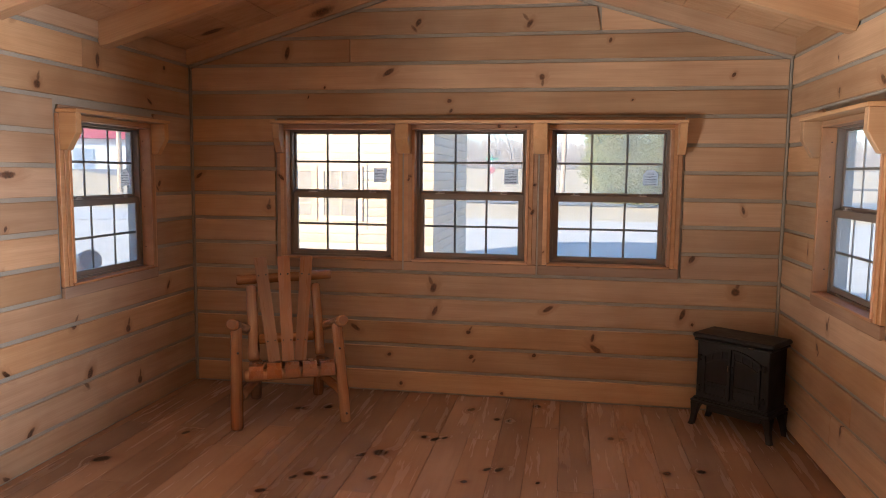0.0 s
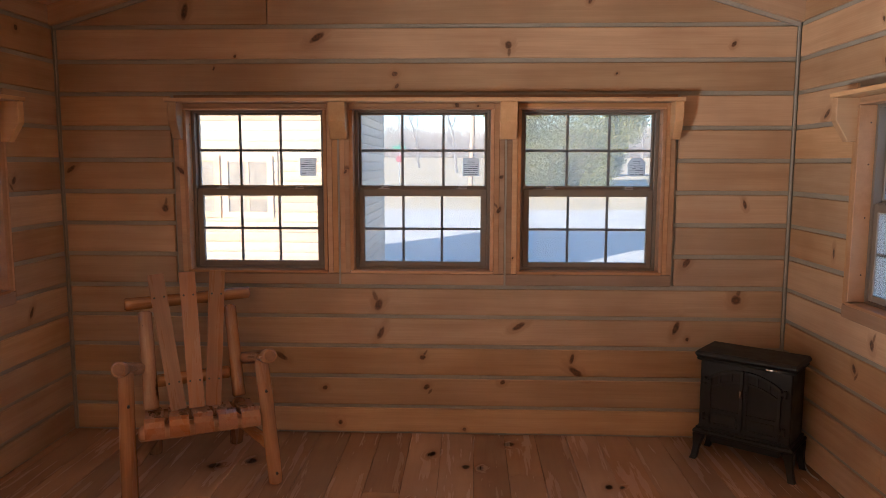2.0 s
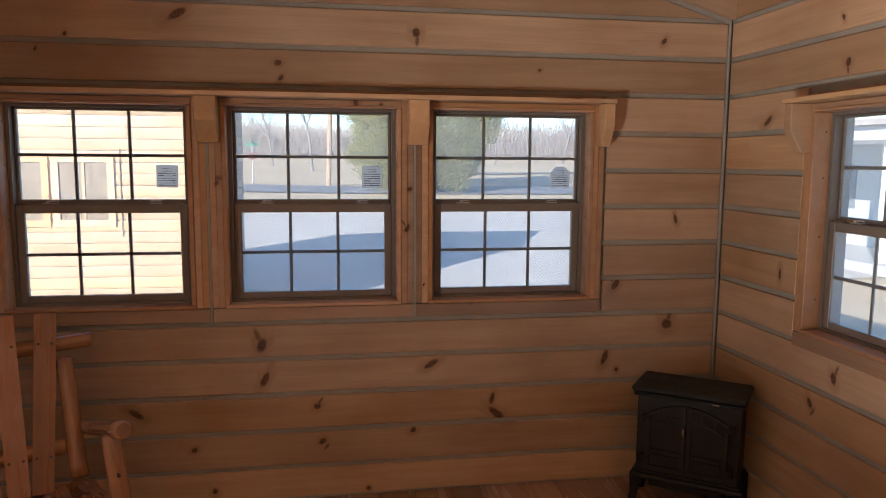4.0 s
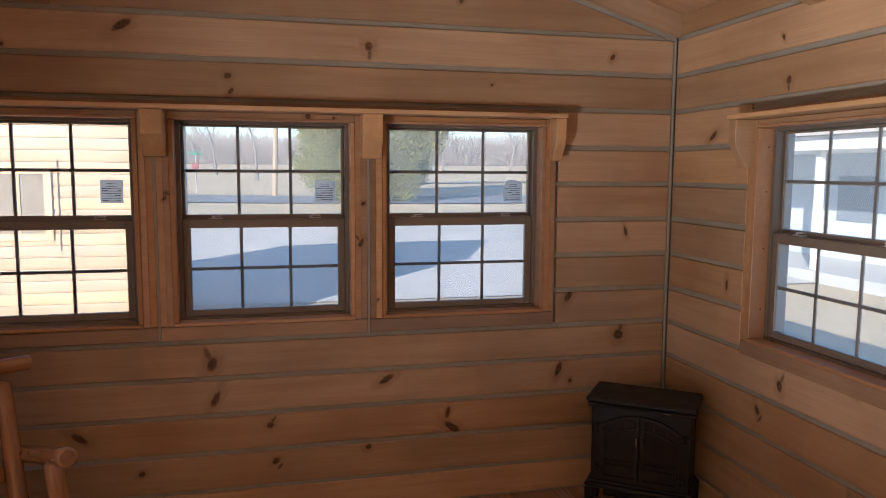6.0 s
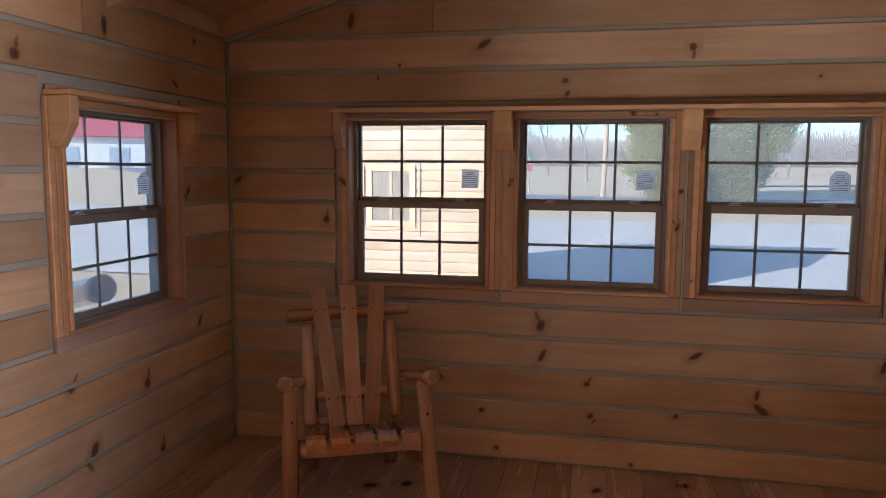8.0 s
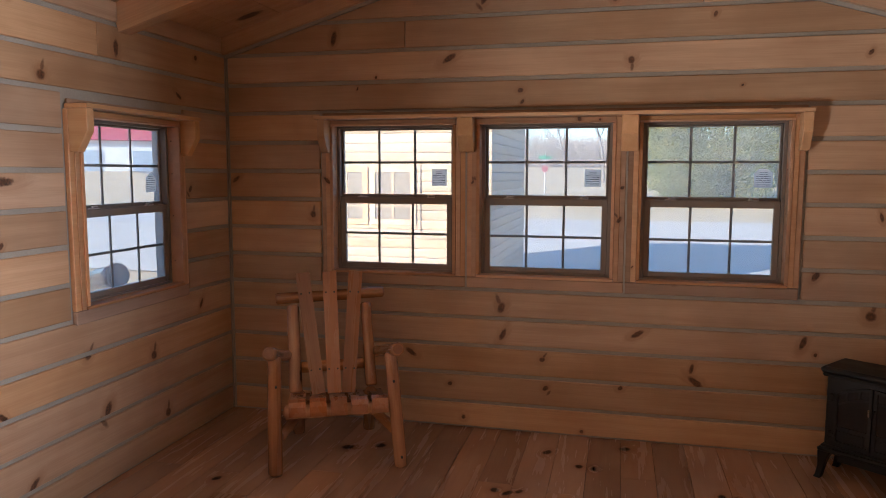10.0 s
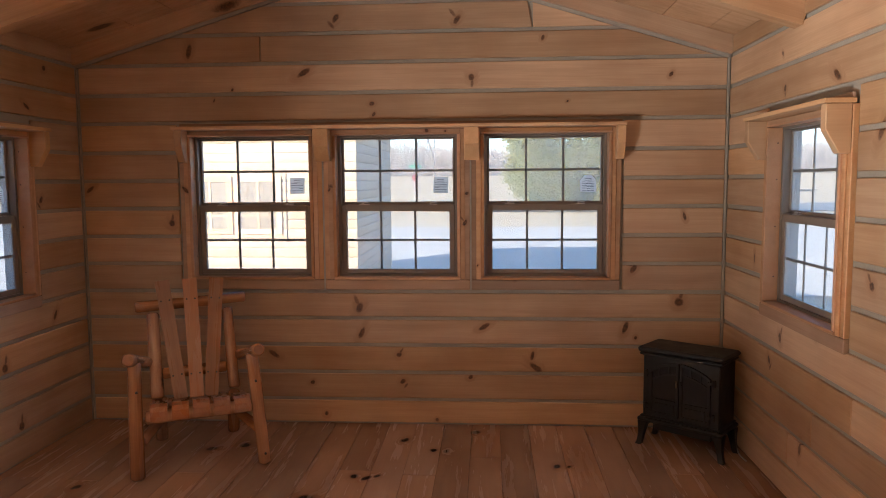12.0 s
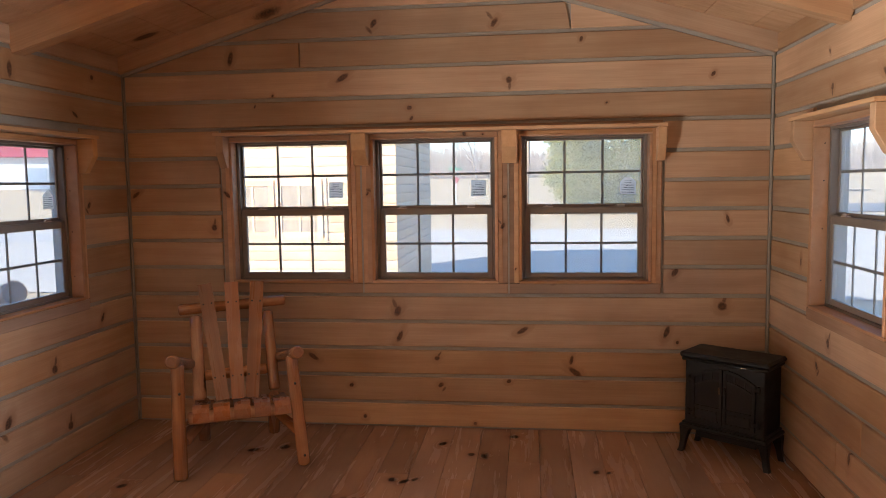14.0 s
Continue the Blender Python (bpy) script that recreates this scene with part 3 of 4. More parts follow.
ledge("window_shelf", pose(0, BACK, 0), -1.760, 0.804, ((-1.722, 0.022), (-0.900, 0.042), (-0.048, 0.042), (0.778, 0.022)), "long pale pine shelf on four brackets above three windows")
ledge("window_shelf", pose(LEFT, WIN_LEFT_Y, SIDE_DROP, 0, 0, 90), -0.425, 0.425, ((-0.398, 0.022), (0.398, 0.022)), "short pale pine shelf on two brackets over a side window")
ledge("window_shelf", pose(RIGHT, WIN_RIGHT_Y, SIDE_DROP, 0, 0, -90), -0.425, 0.425, ((-0.398, 0.022), (0.398, 0.022)), "short pale pine shelf on two brackets by the stove")

# chinking over the seams between the casings of the three windows
for x in ((WIN_X[0] + WIN_X[1]) / 2, (WIN_X[1] + WIN_X[2]) / 2):
    part("chink_strip", boxed(x - 0.005, x + 0.005, BACK - 0.0145, BACK - 0.0126, Z_CASE + 0.003, Z_SHELF - 0.03), M_CHINK, wall_back)

# ---- the log chair ----


def log_chair(m):
    """A log armchair. Local x to the chair's side, y to its back, z up; origin on the floor between the front legs."""
    c = empty("log_armchair", "varnished cedar log armchair with flat slats and round arms", "chair", m)

    def log(name, p0, p1, r, r1=None, wob=0.10, seed=0.0, label=""):
        p0, p1 = Vector(p0), Vector(p1)
        length = (p1 - p0).length
        pm = frame_of(p1 - p0, (0.13, 0.97, 0.2), p0)
        b = rod(bmesh.new(), (0, 0, 0), (length, 0, 0), r, r1, 16, 9, 0.28, wob, seed)
        ob = part(name, b, M_LOG, c, label, pm, True)
        return ob

    log("front_leg", (-0.312, 0.0, 0.0), (-0.308, 0.015, 0.575), 0.035, 0.032, 0.10, 1.0)
    log("front_leg", (0.292, 0.0, 0.0), (0.243, 0.015, 0.575), 0.032, 0.031, 0.12, 2.0)
    log("arm", (-0.328, -0.075, 0.612), (-0.255, 0.40, 0.480), 0.032, 0.030, 0.10, 3.0)
    log("arm", (0.268, -0.085, 0.612), (0.205, 0.40, 0.485), 0.032, 0.030, 0.10, 4.0)
    log("back_post", (-0.215, 0.29, 0.310), (-0.228, 0.465, 0.735), 0.034, 0.032, 0.09, 5.0)
    log("back_post", (0.172, 0.29, 0.330), (0.158, 0.465, 0.740), 0.031, 0.029, 0.09, 6.0)
    log("top_rail", (-0.318, 0.520, 0.765), (0.262, 0.520, 0.788), 0.031, 0.028, 0.12, 7.0)
    log("lower_rail", (-0.19, 0.362, 0.425), (0.140, 0.362, 0.435), 0.030, 0.030, 0.08, 8.0)
    log("seat_front_rail", (-0.270, 0.040, 0.290), (0.255, 0.040, 0.297), 0.034, 0.032, 0.08, 9.0)
    log("seat_back_rail", (-0.235, 0.36, 0.255), (0.215, 0.36, 0.255), 0.030, 0.030, 0.08, 10.0)
    log("brace", (-0.285, 0.012, 0.185), (-0.150, 0.36, 0.235), 0.026, 0.024, 0.10, 11.0)
    log("brace", (0.270, 0.012, 0.180), (0.130, 0.36, 0.235), 0.027, 0.024, 0.10, 12.0)
    log("back_leg", (-0.21, 0.58, 0.0), (-0.20, 0.30, 0.30), 0.033, 0.032, 0.08, 13.0)
    log("back_leg", (0.18, 0.58, 0.0), (0.17, 0.30, 0.30), 0.033, 0.032, 0.08, 14.0)

    # back slats, fanned out from the seat
    tilt = math.atan2(0.205, 0.48)
    for x0, x1 in ((-0.100, -0.168), (-0.020, -0.031), (0.052, 0.104)):
        z_way = Vector((x1 - x0, 0.585 * math.sin(tilt), 0.585 * math.cos(tilt)))
        pm = frame_of(z_way, (0, math.cos(tilt), -math.sin(tilt)), (x0, 0.285, 0.300))
        length = 0.655
        b = bmesh.new()
        k = 7
        rows = []
        for i in range(k):
            s = i / (k - 1)
            half = 0.0345 + 0.003 * s
            bow = -0.010 * math.sin(math.pi * s)
            rows.append([b.verts.new((length * s, bow + d, sgn * half)) for d, sgn in ((-0.010, -1), (-0.010, 1), (0.010, 1), (0.010, -1))])
        for p, q in zip(rows, rows[1:]):
            for i in range(4):
                b.faces.new((p[i], p[(i + 1) % 4], q[(i + 1) % 4], q[i]))
        b.faces.new(rows[0][::-1])
        b.faces.new(rows[-1])
        bmesh.ops.bevel(b, geom=[e for e in b.edges if e.calc_face_angle(0) > 0.8], offset=0.004, segments=2, affect="EDGES")
        sl = part("back_slat", b, M_CHAIR, c, m=pm)
        for s in (0.19, 0.82):
            for h in (-0.022, 0.022):
                sc = bmesh.new()
                bow = -0.010 * math.sin(math.pi * s)
                rod(sc, (length * s, bow - 0.0130, h), (length * s, bow - 0.0085, h), 0.0050, None, 8, 2, 0.0)
                part("screw", sc, M_SCREW, sl)
    # seat slats that dip towards the back and roll over the front rail
    for i in range(5):
        x = -0.205 + 0.0985 * i
        prof = [(-0.026, 0.306), (-0.022, 0.332), (-0.004, 0.352), (0.026, 0.359), (0.07, 0.352), (0.14, 0.330), (0.22, 0.310), (0.30, 0.297), (0.36, 0.292)]
        b = bmesh.new()
        rows = []
        for y, z in prof:
            rows.append([b.verts.new((x + sx * 0.0395, y, z + dz)) for sx, dz in ((-1, 0.0), (1, 0.0), (1, -0.019), (-1, -0.019))])
        for p, q in zip(rows, rows[1:]):
            for j in range(4):
                b.faces.new((p[j], p[(j + 1) % 4], q[(j + 1) % 4], q[j]))
        b.faces.new(rows[0][::-1])
        b.faces.new(rows[-1])
        bmesh.ops.bevel(b, geom=[e for e in b.edges if e.calc_face_angle(0) > 0.9], offset=0.004, segments=2, affect="EDGES")
        b.verts.ensure_lookup_table()
        turn = Matrix(((0, 1, 0, 0), (1, 0, 0, 0), (0, 0, 1, 0), (0, 0, 0, 1)))
        bmesh.ops.transform(b, matrix=turn, verts=b.verts)
        part("seat_slat", b, M_CHAIR, c, m=turn.copy())
    # screw heads in the posts and legs
    for p, way in (((-0.222, 0.352, 0.50), (0, -1, 0.4)), ((0.160, 0.345, 0.50), (0, -1, 0.4)), ((0.150, 0.40, 0.64), (0, -1, 0.4)), ((-0.236, 0.415, 0.68), (0, -1, 0.4)), ((0.292, -0.036, 0.06), (0, -1, 0)), ((0.255, -0.031, 0.44), (0, -1, 0)), ((-0.300, -0.034, 0.44), (0, -1, 0))):
        sc = bmesh.new()
        rod(sc, Vector(p) - Vector(way).normalized() * 0.01, Vector(p) + Vector(way).normalized() * 0.003, 0.006, None, 8, 2, 0.0)
        part("screw", sc, M_SCREW, c)
    return c


FL, FR = Vector((-1.644, 3.62, 0)), Vector((-1.095, 3.865, 0))
log_chair(frame_of(FR - FL, Vector((0, 0, 1)).cross(FR - FL), (FL + FR) / 2))


# ---- the electric stove ----


def stove(m):
    """A small black stove heater. Local x along its front, y to its back; origin on the floor, middle of the front."""
    s = empty("electric_stove", "black cast-look electric stove heater with two arched glass doors", "stove", m)
    W, D = 0.207, 0.215
    z0, z1 = 0.158, 0.515
    part("body", boxed(-W, W, 0.0, D, z0, z1, None, 0.006), M_BLACK, s)
    b = bmesh.new()
    box(b, -W - 0.024, W + 0.024, -0.026, D + 0.012, z1 + 0.0005, z1 + 0.030, None, 0.010)
    box(b, -W - 0.016, W + 0.016, -0.018, D + 0.006, z1 - 0.016, z1, None, 0.006)
    part("top_plate", b, M_BLACK, s)
    b = bmesh.new()
    box(b, -W - 0.022, W + 0.022, -0.024, D + 0.012, z0 - 0.022, z0 - 0.0005, None, 0.007)
    box(b, -W - 0.010, W + 0.010, -0.012, D + 0.006, z0, z0 + 0.012, None, 0.004)
    part("base_plate", b, M_BLACK, s)
    part("heater_box", boxed(-W + 0.05, W - 0.05, 0.035, D - 0.05, 0.085, z0 - 0.0225, None, 0.004), M_BLACK, s)
    for x, y, sx, sy in ((-W - 0.004, -0.004, -1, -1), (W + 0.004, -0.004, 1, -1), (-W - 0.004, D - 0.01, -1, 1), (W + 0.004, D - 0.01, 1, 1)):
        b = bmesh.new()
        rows = []
        for t, out, half in ((0.0, 0.016, 0.016), (0.12, 0.010, 0.0145), (0.45, 0.002, 0.015), (0.8, -0.004, 0.022), (1.0, -0.012, 0.030)):
            z = t * (z0 - 0.0225)
            cx, cy = x + sx * out, y + sy * out * 0.5 + (0.012 if sy < 0 else -0.012)
            rows.append([b.verts.new((cx + a * half, cy + e * half, z)) for a, e in ((-1, -1), (1, -1), (1, 1), (-1, 1))])
        for p, q in zip(rows, rows[1:]):
            for i in range(4):
                b.faces.new((p[i], p[(i + 1) % 4], q[(i + 1) % 4], q[i]))
        b.faces.new(rows[0][::-1])
        b.faces.new(rows[-1])
        bmesh.ops.bevel(b, geom=list(b.edges), offset=0.003, segments=1, affect="EDGES")
        part("leg", b, M_BLACK, s)

    # doors: an arched panel with raised frame, glass, crossbar arcs
    def arch(x):
        return 0.478 - 0.055 * (x / 0.165) ** 2

    for sx in (-1, 1):
        xa, xb = (0.004, 0.163)
        steps = 8
        xs = [xa + (xb - xa) * i / steps for i in range(steps + 1)]
        zb = z0 + 0.028
        out = [(sx * xa, zb), (sx * xb, zb)] + [(sx * x, arch(x)) for x in xs[::-1]]
        if sx < 0:
            out = out[::-1]
        door = part("door", prism(out, -0.0062, -0.0008), M_BLACK, s)

        def strip(lower, upper, x0, x1, front, name="rim"):
            q = [x0 + (x1 - x0) * i / steps for i in range(steps + 1)]
            o = [(sx * x, lower(x)) for x in q] + [(sx * x, upper(x)) for x in q[::-1]]
            part(name, prism(o if sx > 0 else o[::-1], front, -0.0060), M_BLACK, door)

        strip(lambda x: arch(x) - 0.014, arch, xa, xb, -0.016, "top_rim")
        strip(lambda x: zb, lambda x: zb + 0.014, xa, xb, -0.016, "bottom_rim")
        strip(lambda x: zb + 0.0141, lambda x: arch(x) - 0.0141, xa, xa + 0.013, -0.0155, "stile")
        strip(lambda x: zb + 0.0141, lambda x: arch(x) - 0.0141, xb - 0.013, xb, -0.0155, "stile")
        strip(lambda x: zb + 0.072, lambda x: zb + 0.086, xa + 0.0135, xb - 0.0135, -0.014, "mid_rail")
        strip(lambda x: arch(x) - 0.062, lambda x: arch(x) - 0.053, xa + 0.0135, xb - 0.0135, -0.014, "arc_bar")
        for x in (0.058, 0.112):
            strip(lambda q: arch(q) - 0.0525, lambda q: arch(q) - 0.0145, x - 0.0045, x + 0.0045, -0.0135, "arc_post")
        strip(lambda x: zb + 0.022, lambda x: zb + 0.064, xa + 0.026, xb - 0.026, -0.0125, "lower_panel")
        q = [xa + 0.0132 + (xb - xa - 0.0264) * i / steps for i in range(steps + 1)]
        o = [(sx * x, zb + 0.0865) for x in q] + [(sx * x, arch(x) - 0.0142) for x in q[::-1]]
        part("door_glass", prism(o if sx > 0 else o[::-1], -0.0085, -0.0064), M_STOVE_GLASS, door, "smoked reflective glass")
        for z in (0.228, 0.405):
            hb = bmesh.new()
            a, e = sorted((sx * (xb - 0.012), sx * (xb + 0.020)))
            box(hb, a, e, -0.021, -0.0165, z - 0.008, z + 0.008, None, 0.002)
            rod(hb, (sx * (xb + 0.018), -0.014, z - 0.018), (sx * (xb + 0.018), -0.014, z + 0.018), 0.009, None, 10, 3, 0.2)
            part("hinge", hb, M_BLACK, door)
        hb = bmesh.new()
        rod(hb, (sx * 0.012, -0.024, 0.352), (sx * 0.012, -0.024, 0.388), 0.0045, 0.0055, 10, 4, 0.3)
        rod(hb, (sx * 0.012, -0.024, 0.37), (sx * 0.012, -0.014, 0.37), 0.005, None, 8, 2, 0.0)
        part("knob", hb, M_CHROME if sx < 0 else M_BLACK, door, "small chrome knob" if sx < 0 else "")
    part("badge", boxed(0.095, 0.123, -0.0188, -0.0184, z1 - 0.011, z1 - 0.006), M_CHROME, s, "tiny silver maker's plate")
    return s


SFL, SFR = Vector((0.875, 4.205, 0)), Vector((1.200, 3.955, 0))
stove_m = frame_of(SFR - SFL, Vector((0, 0, 1)).cross(SFR - SFL), (SFL + SFR) / 2)
stove_m.translation += stove_m.to_3x3() @ Vector((0.0, 0.012, 0.0))
stove(stove_m)
cord = bpy.data.curves.new("power_cord", "CURVE")
cord.dimensions, cord.bevel_depth, cord.bevel_resolution = "3D", 0.004, 2
sp = cord.splines.new("BEZIER")
pts = [(1.262, 4.19, 0.13), (1.345, 4.13, 0.045), (1.352, 4.08, 0.006), (1.355, 3.98, 0.005)]
sp.bezier_points.add(len(pts) - 1)
for bp, p in zip(sp.bezier_points, pts):
    bp.co, bp.handle_left_type, bp.handle_right_type = p, "AUTO", "AUTO"
cord.materials.append(M_CORD)
tagged(new("power_cord", cord), "pale grey power cord trailing behind the stove", "cord")

# ---- outside ----
GROUND = -0.45


def land(x, y):
    """The lie of the land: level round the cabins, rising gently to far fields."""
    d = math.hypot(x, y)
    rise = max(0.0, d - 28.0)
    return GROUND + 0.022 * rise + 0.00012 * min(rise, 250) ** 2 * 0.35 + 0.06 * noise.noise(Vector((x * 0.05, y * 0.05, 0))) * min(1, d / 20)


n = Nodes("dry_grass")
pos = n.add("NewGeometry", 0)
g1, g2, g3 = n.noise(pos, 0.12, 3.0), n.noise(pos, 1.4, 4.0), n.noise(pos, 25.0, 3.0)
col = n.mix(n.ramp(g1, 0.35, 0.65), (0.54, 0.41, 0.24), (0.62, 0.48, 0.30))
col = n.mix(n.ramp(g2, 0.45, 0.75, 0.0, 0.6), col, (0.38, 0.33, 0.17))
col = n.mix(n.ramp(g3, 0.3, 0.7, 0.0, 0.4), col, (0.29, 0.23, 0.13))
M_GRASS = n.done(col, 0.9, g3, 0.6, 0.03)
M_GRAVEL = plain("pale_gravel", (0.50, 0.462, 0.40), 0.9, 0.14, 0.8, 0.6, 0.0, 40.0)
M_ASPHALT = plain("worn_asphalt", (0.17, 0.17, 0.175), 0.85, 0.12, 0.4, 0.4, 0.0, 30.0)
M_SIDING = pine("fresh_pine_siding", (0.55, 0.40, 0.235), (0.44, 0.30, 0.16), 0.6, (), "xz", 0.12)
M_FRESH = pine("fresh_pine_trim", (0.62, 0.42, 0.22), (0.48, 0.30, 0.14), 0.6, (), "xz", 0.1)
M_WHITE = plain("white_paint", (0.74, 0.74, 0.72), 0.6, 0.05, 2.0)
M_RED = plain("red_metal_roof", (0.42, 0.045, 0.065), 0.5, 0.08, 0.4)
M_GALV = plain("galvanised_steel", (0.42, 0.43, 0.44), 0.4, 0.1, 10.0, 0.0, 0.8)
M_STOP = plain("stop_red", (0.24, 0.05, 0.055), 0.4, 0.05)
M_GREEN = plain("sign_green", (0.015, 0.22, 0.13), 0.4, 0.05)
M_POLEWOOD = plain("pole_timber", (0.34, 0.25, 0.17), 0.85, 0.2, 3.0, 0.3)
M_BARK = plain("grey_bark", (0.19, 0.165, 0.15), 0.9, 0.25, 6.0, 0.5)
M_WATER = plain("pond_water", (0.06, 0.10, 0.16), 0.06, 0.1, 0.5)
M_CONCRETE = plain("concrete_slab", (0.46, 0.45, 0.43), 0.85, 0.1, 1.5, 0.3)
n = Nodes("cedar_foliage")
isl = n.add("NewGeometry", 8)
col = n.mix(isl, (0.33, 0.34, 0.11), (0.47, 0.44, 0.17))
col = n.mix(n.ramp(n.noise(n.add("TexCoord", 3), 1.1, 2.0), 0.4, 0.7), col, (0.48, 0.44, 0.20))
tr = n.tree.nodes.new("ShaderNodeBsdfTranslucent")
n.link(col, tr.inputs["Color"])
mx = n.tree.nodes.new("ShaderNodeMixShader")
mx.inputs[0].default_value = 0.65
n.link(col, n.bsdf.inputs["Base Color"])
n.bsdf.inputs["Roughness"].default_value = 0.75
n.tree.links.new(n.bsdf.outputs[0], mx.inputs[1])
n.tree.links.new(tr.outputs[0], mx.inputs[2])
n.tree.links.new(mx.outputs[0], n.tree.nodes["Material Output"].inputs[0])
M_LEAF = n.mat

verts, faces = [], []
rings = [0, 3, 6, 9, 12, 16, 20, 25, 30, 36, 43, 52, 64, 80, 100, 130, 170, 230, 320, 480, 800, 1400, 2400]
SEG = 72
verts.append((0, 4, land(0, 4)))
for r in rings[1:]:
    for k in range(SEG):
        a = math.tau * k / SEG
        x, y = r * math.cos(a), 4 + r * math.sin(a)
        verts.append((x, y, land(x, y) if r < 500 else land(480 * math.cos(a), 4 + 480 * math.sin(a)) - (r - 480) * 0.002))
for k in range(SEG):
    faces.append((0, 1 + k, 1 + (k + 1) % SEG))
for i in range(len(rings) - 2):
    for k in range(SEG):
        a, b = 1 + i * SEG, 1 + (i + 1) * SEG
        faces.append((a + k, b + k, b + (k + 1) % SEG, a + (k + 1) % SEG))
me = bpy.data.meshes.new("ground")
me.from_pydata(verts, [], faces)
me.materials.append(M_GRASS)
me.polygons.foreach_set("use_smooth", [True] * len(me.polygons))
tagged(new("ground", me), "dry winter grass of tan and faded green", "grass", kind="structure")


def sheet(name, material, line, half, lift, label, category, steps=40):
    """A strip of paving laid over the ground along a bent line."""
    bm = bmesh.new()
    prev = None
    for i in range(steps + 1):
        t = i / steps * (len(line) - 1)
        k = min(int(t), len(line) - 2)
        f = t - k
        p0, p1, p2, p3 = (Vector(line[max(0, min(len(line) - 1, j))]) for j in (k - 1, k, k + 1, k + 2))
        c = 0.5 * ((2 * p1) + (p2 - p0) * f + (2 * p0 - 5 * p1 + 4 * p2 - p3) * f * f + (3 * p1 - p0 - 3 * p2 + p3) * f ** 3)
        d = (0.5 * ((p2 - p0) + 2 * (2 * p0 - 5 * p1 + 4 * p2 - p3) * f + 3 * (3 * p1 - p0 - 3 * p2 + p3) * f * f)).normalized()
        s = Vector((-d.y, d.x))
        row = []
        for u in range(-8, 9):
            q = c + s * half * u / 8
            row.append(bm.verts.new((q.x, q.y, land(q.x, q.y) + lift)))
        if prev:
            for a, b, e, g in zip(prev, prev[1:], row[1:], row):
                bm.faces.new((a, b, e, g))
        prev = row
    return tagged(part(name, bm, material, smooth=True), label, category, kind="structure")


sheet("pavement", M_GRAVEL, [(-26, 22), (-8, 21), (4, 20.5), (12, 21), (22, 23)], 8.5, 0.03, "pale gravel sales lot in low sun", "gravel lot", 30)
sheet("road", M_ASPHALT, [(-70, 95), (-38, 66), (-14, 47), (10, 41), (40, 43), (90, 55)], 3.2, 0.06, "pale worn country road bending away", "road", 50)
sheet("water", M_WATER, [(9, 64), (14, 63), (20, 63.5), (27, 62)], 1.3, 0.10, "small blue pond in the field", "pond", 20)


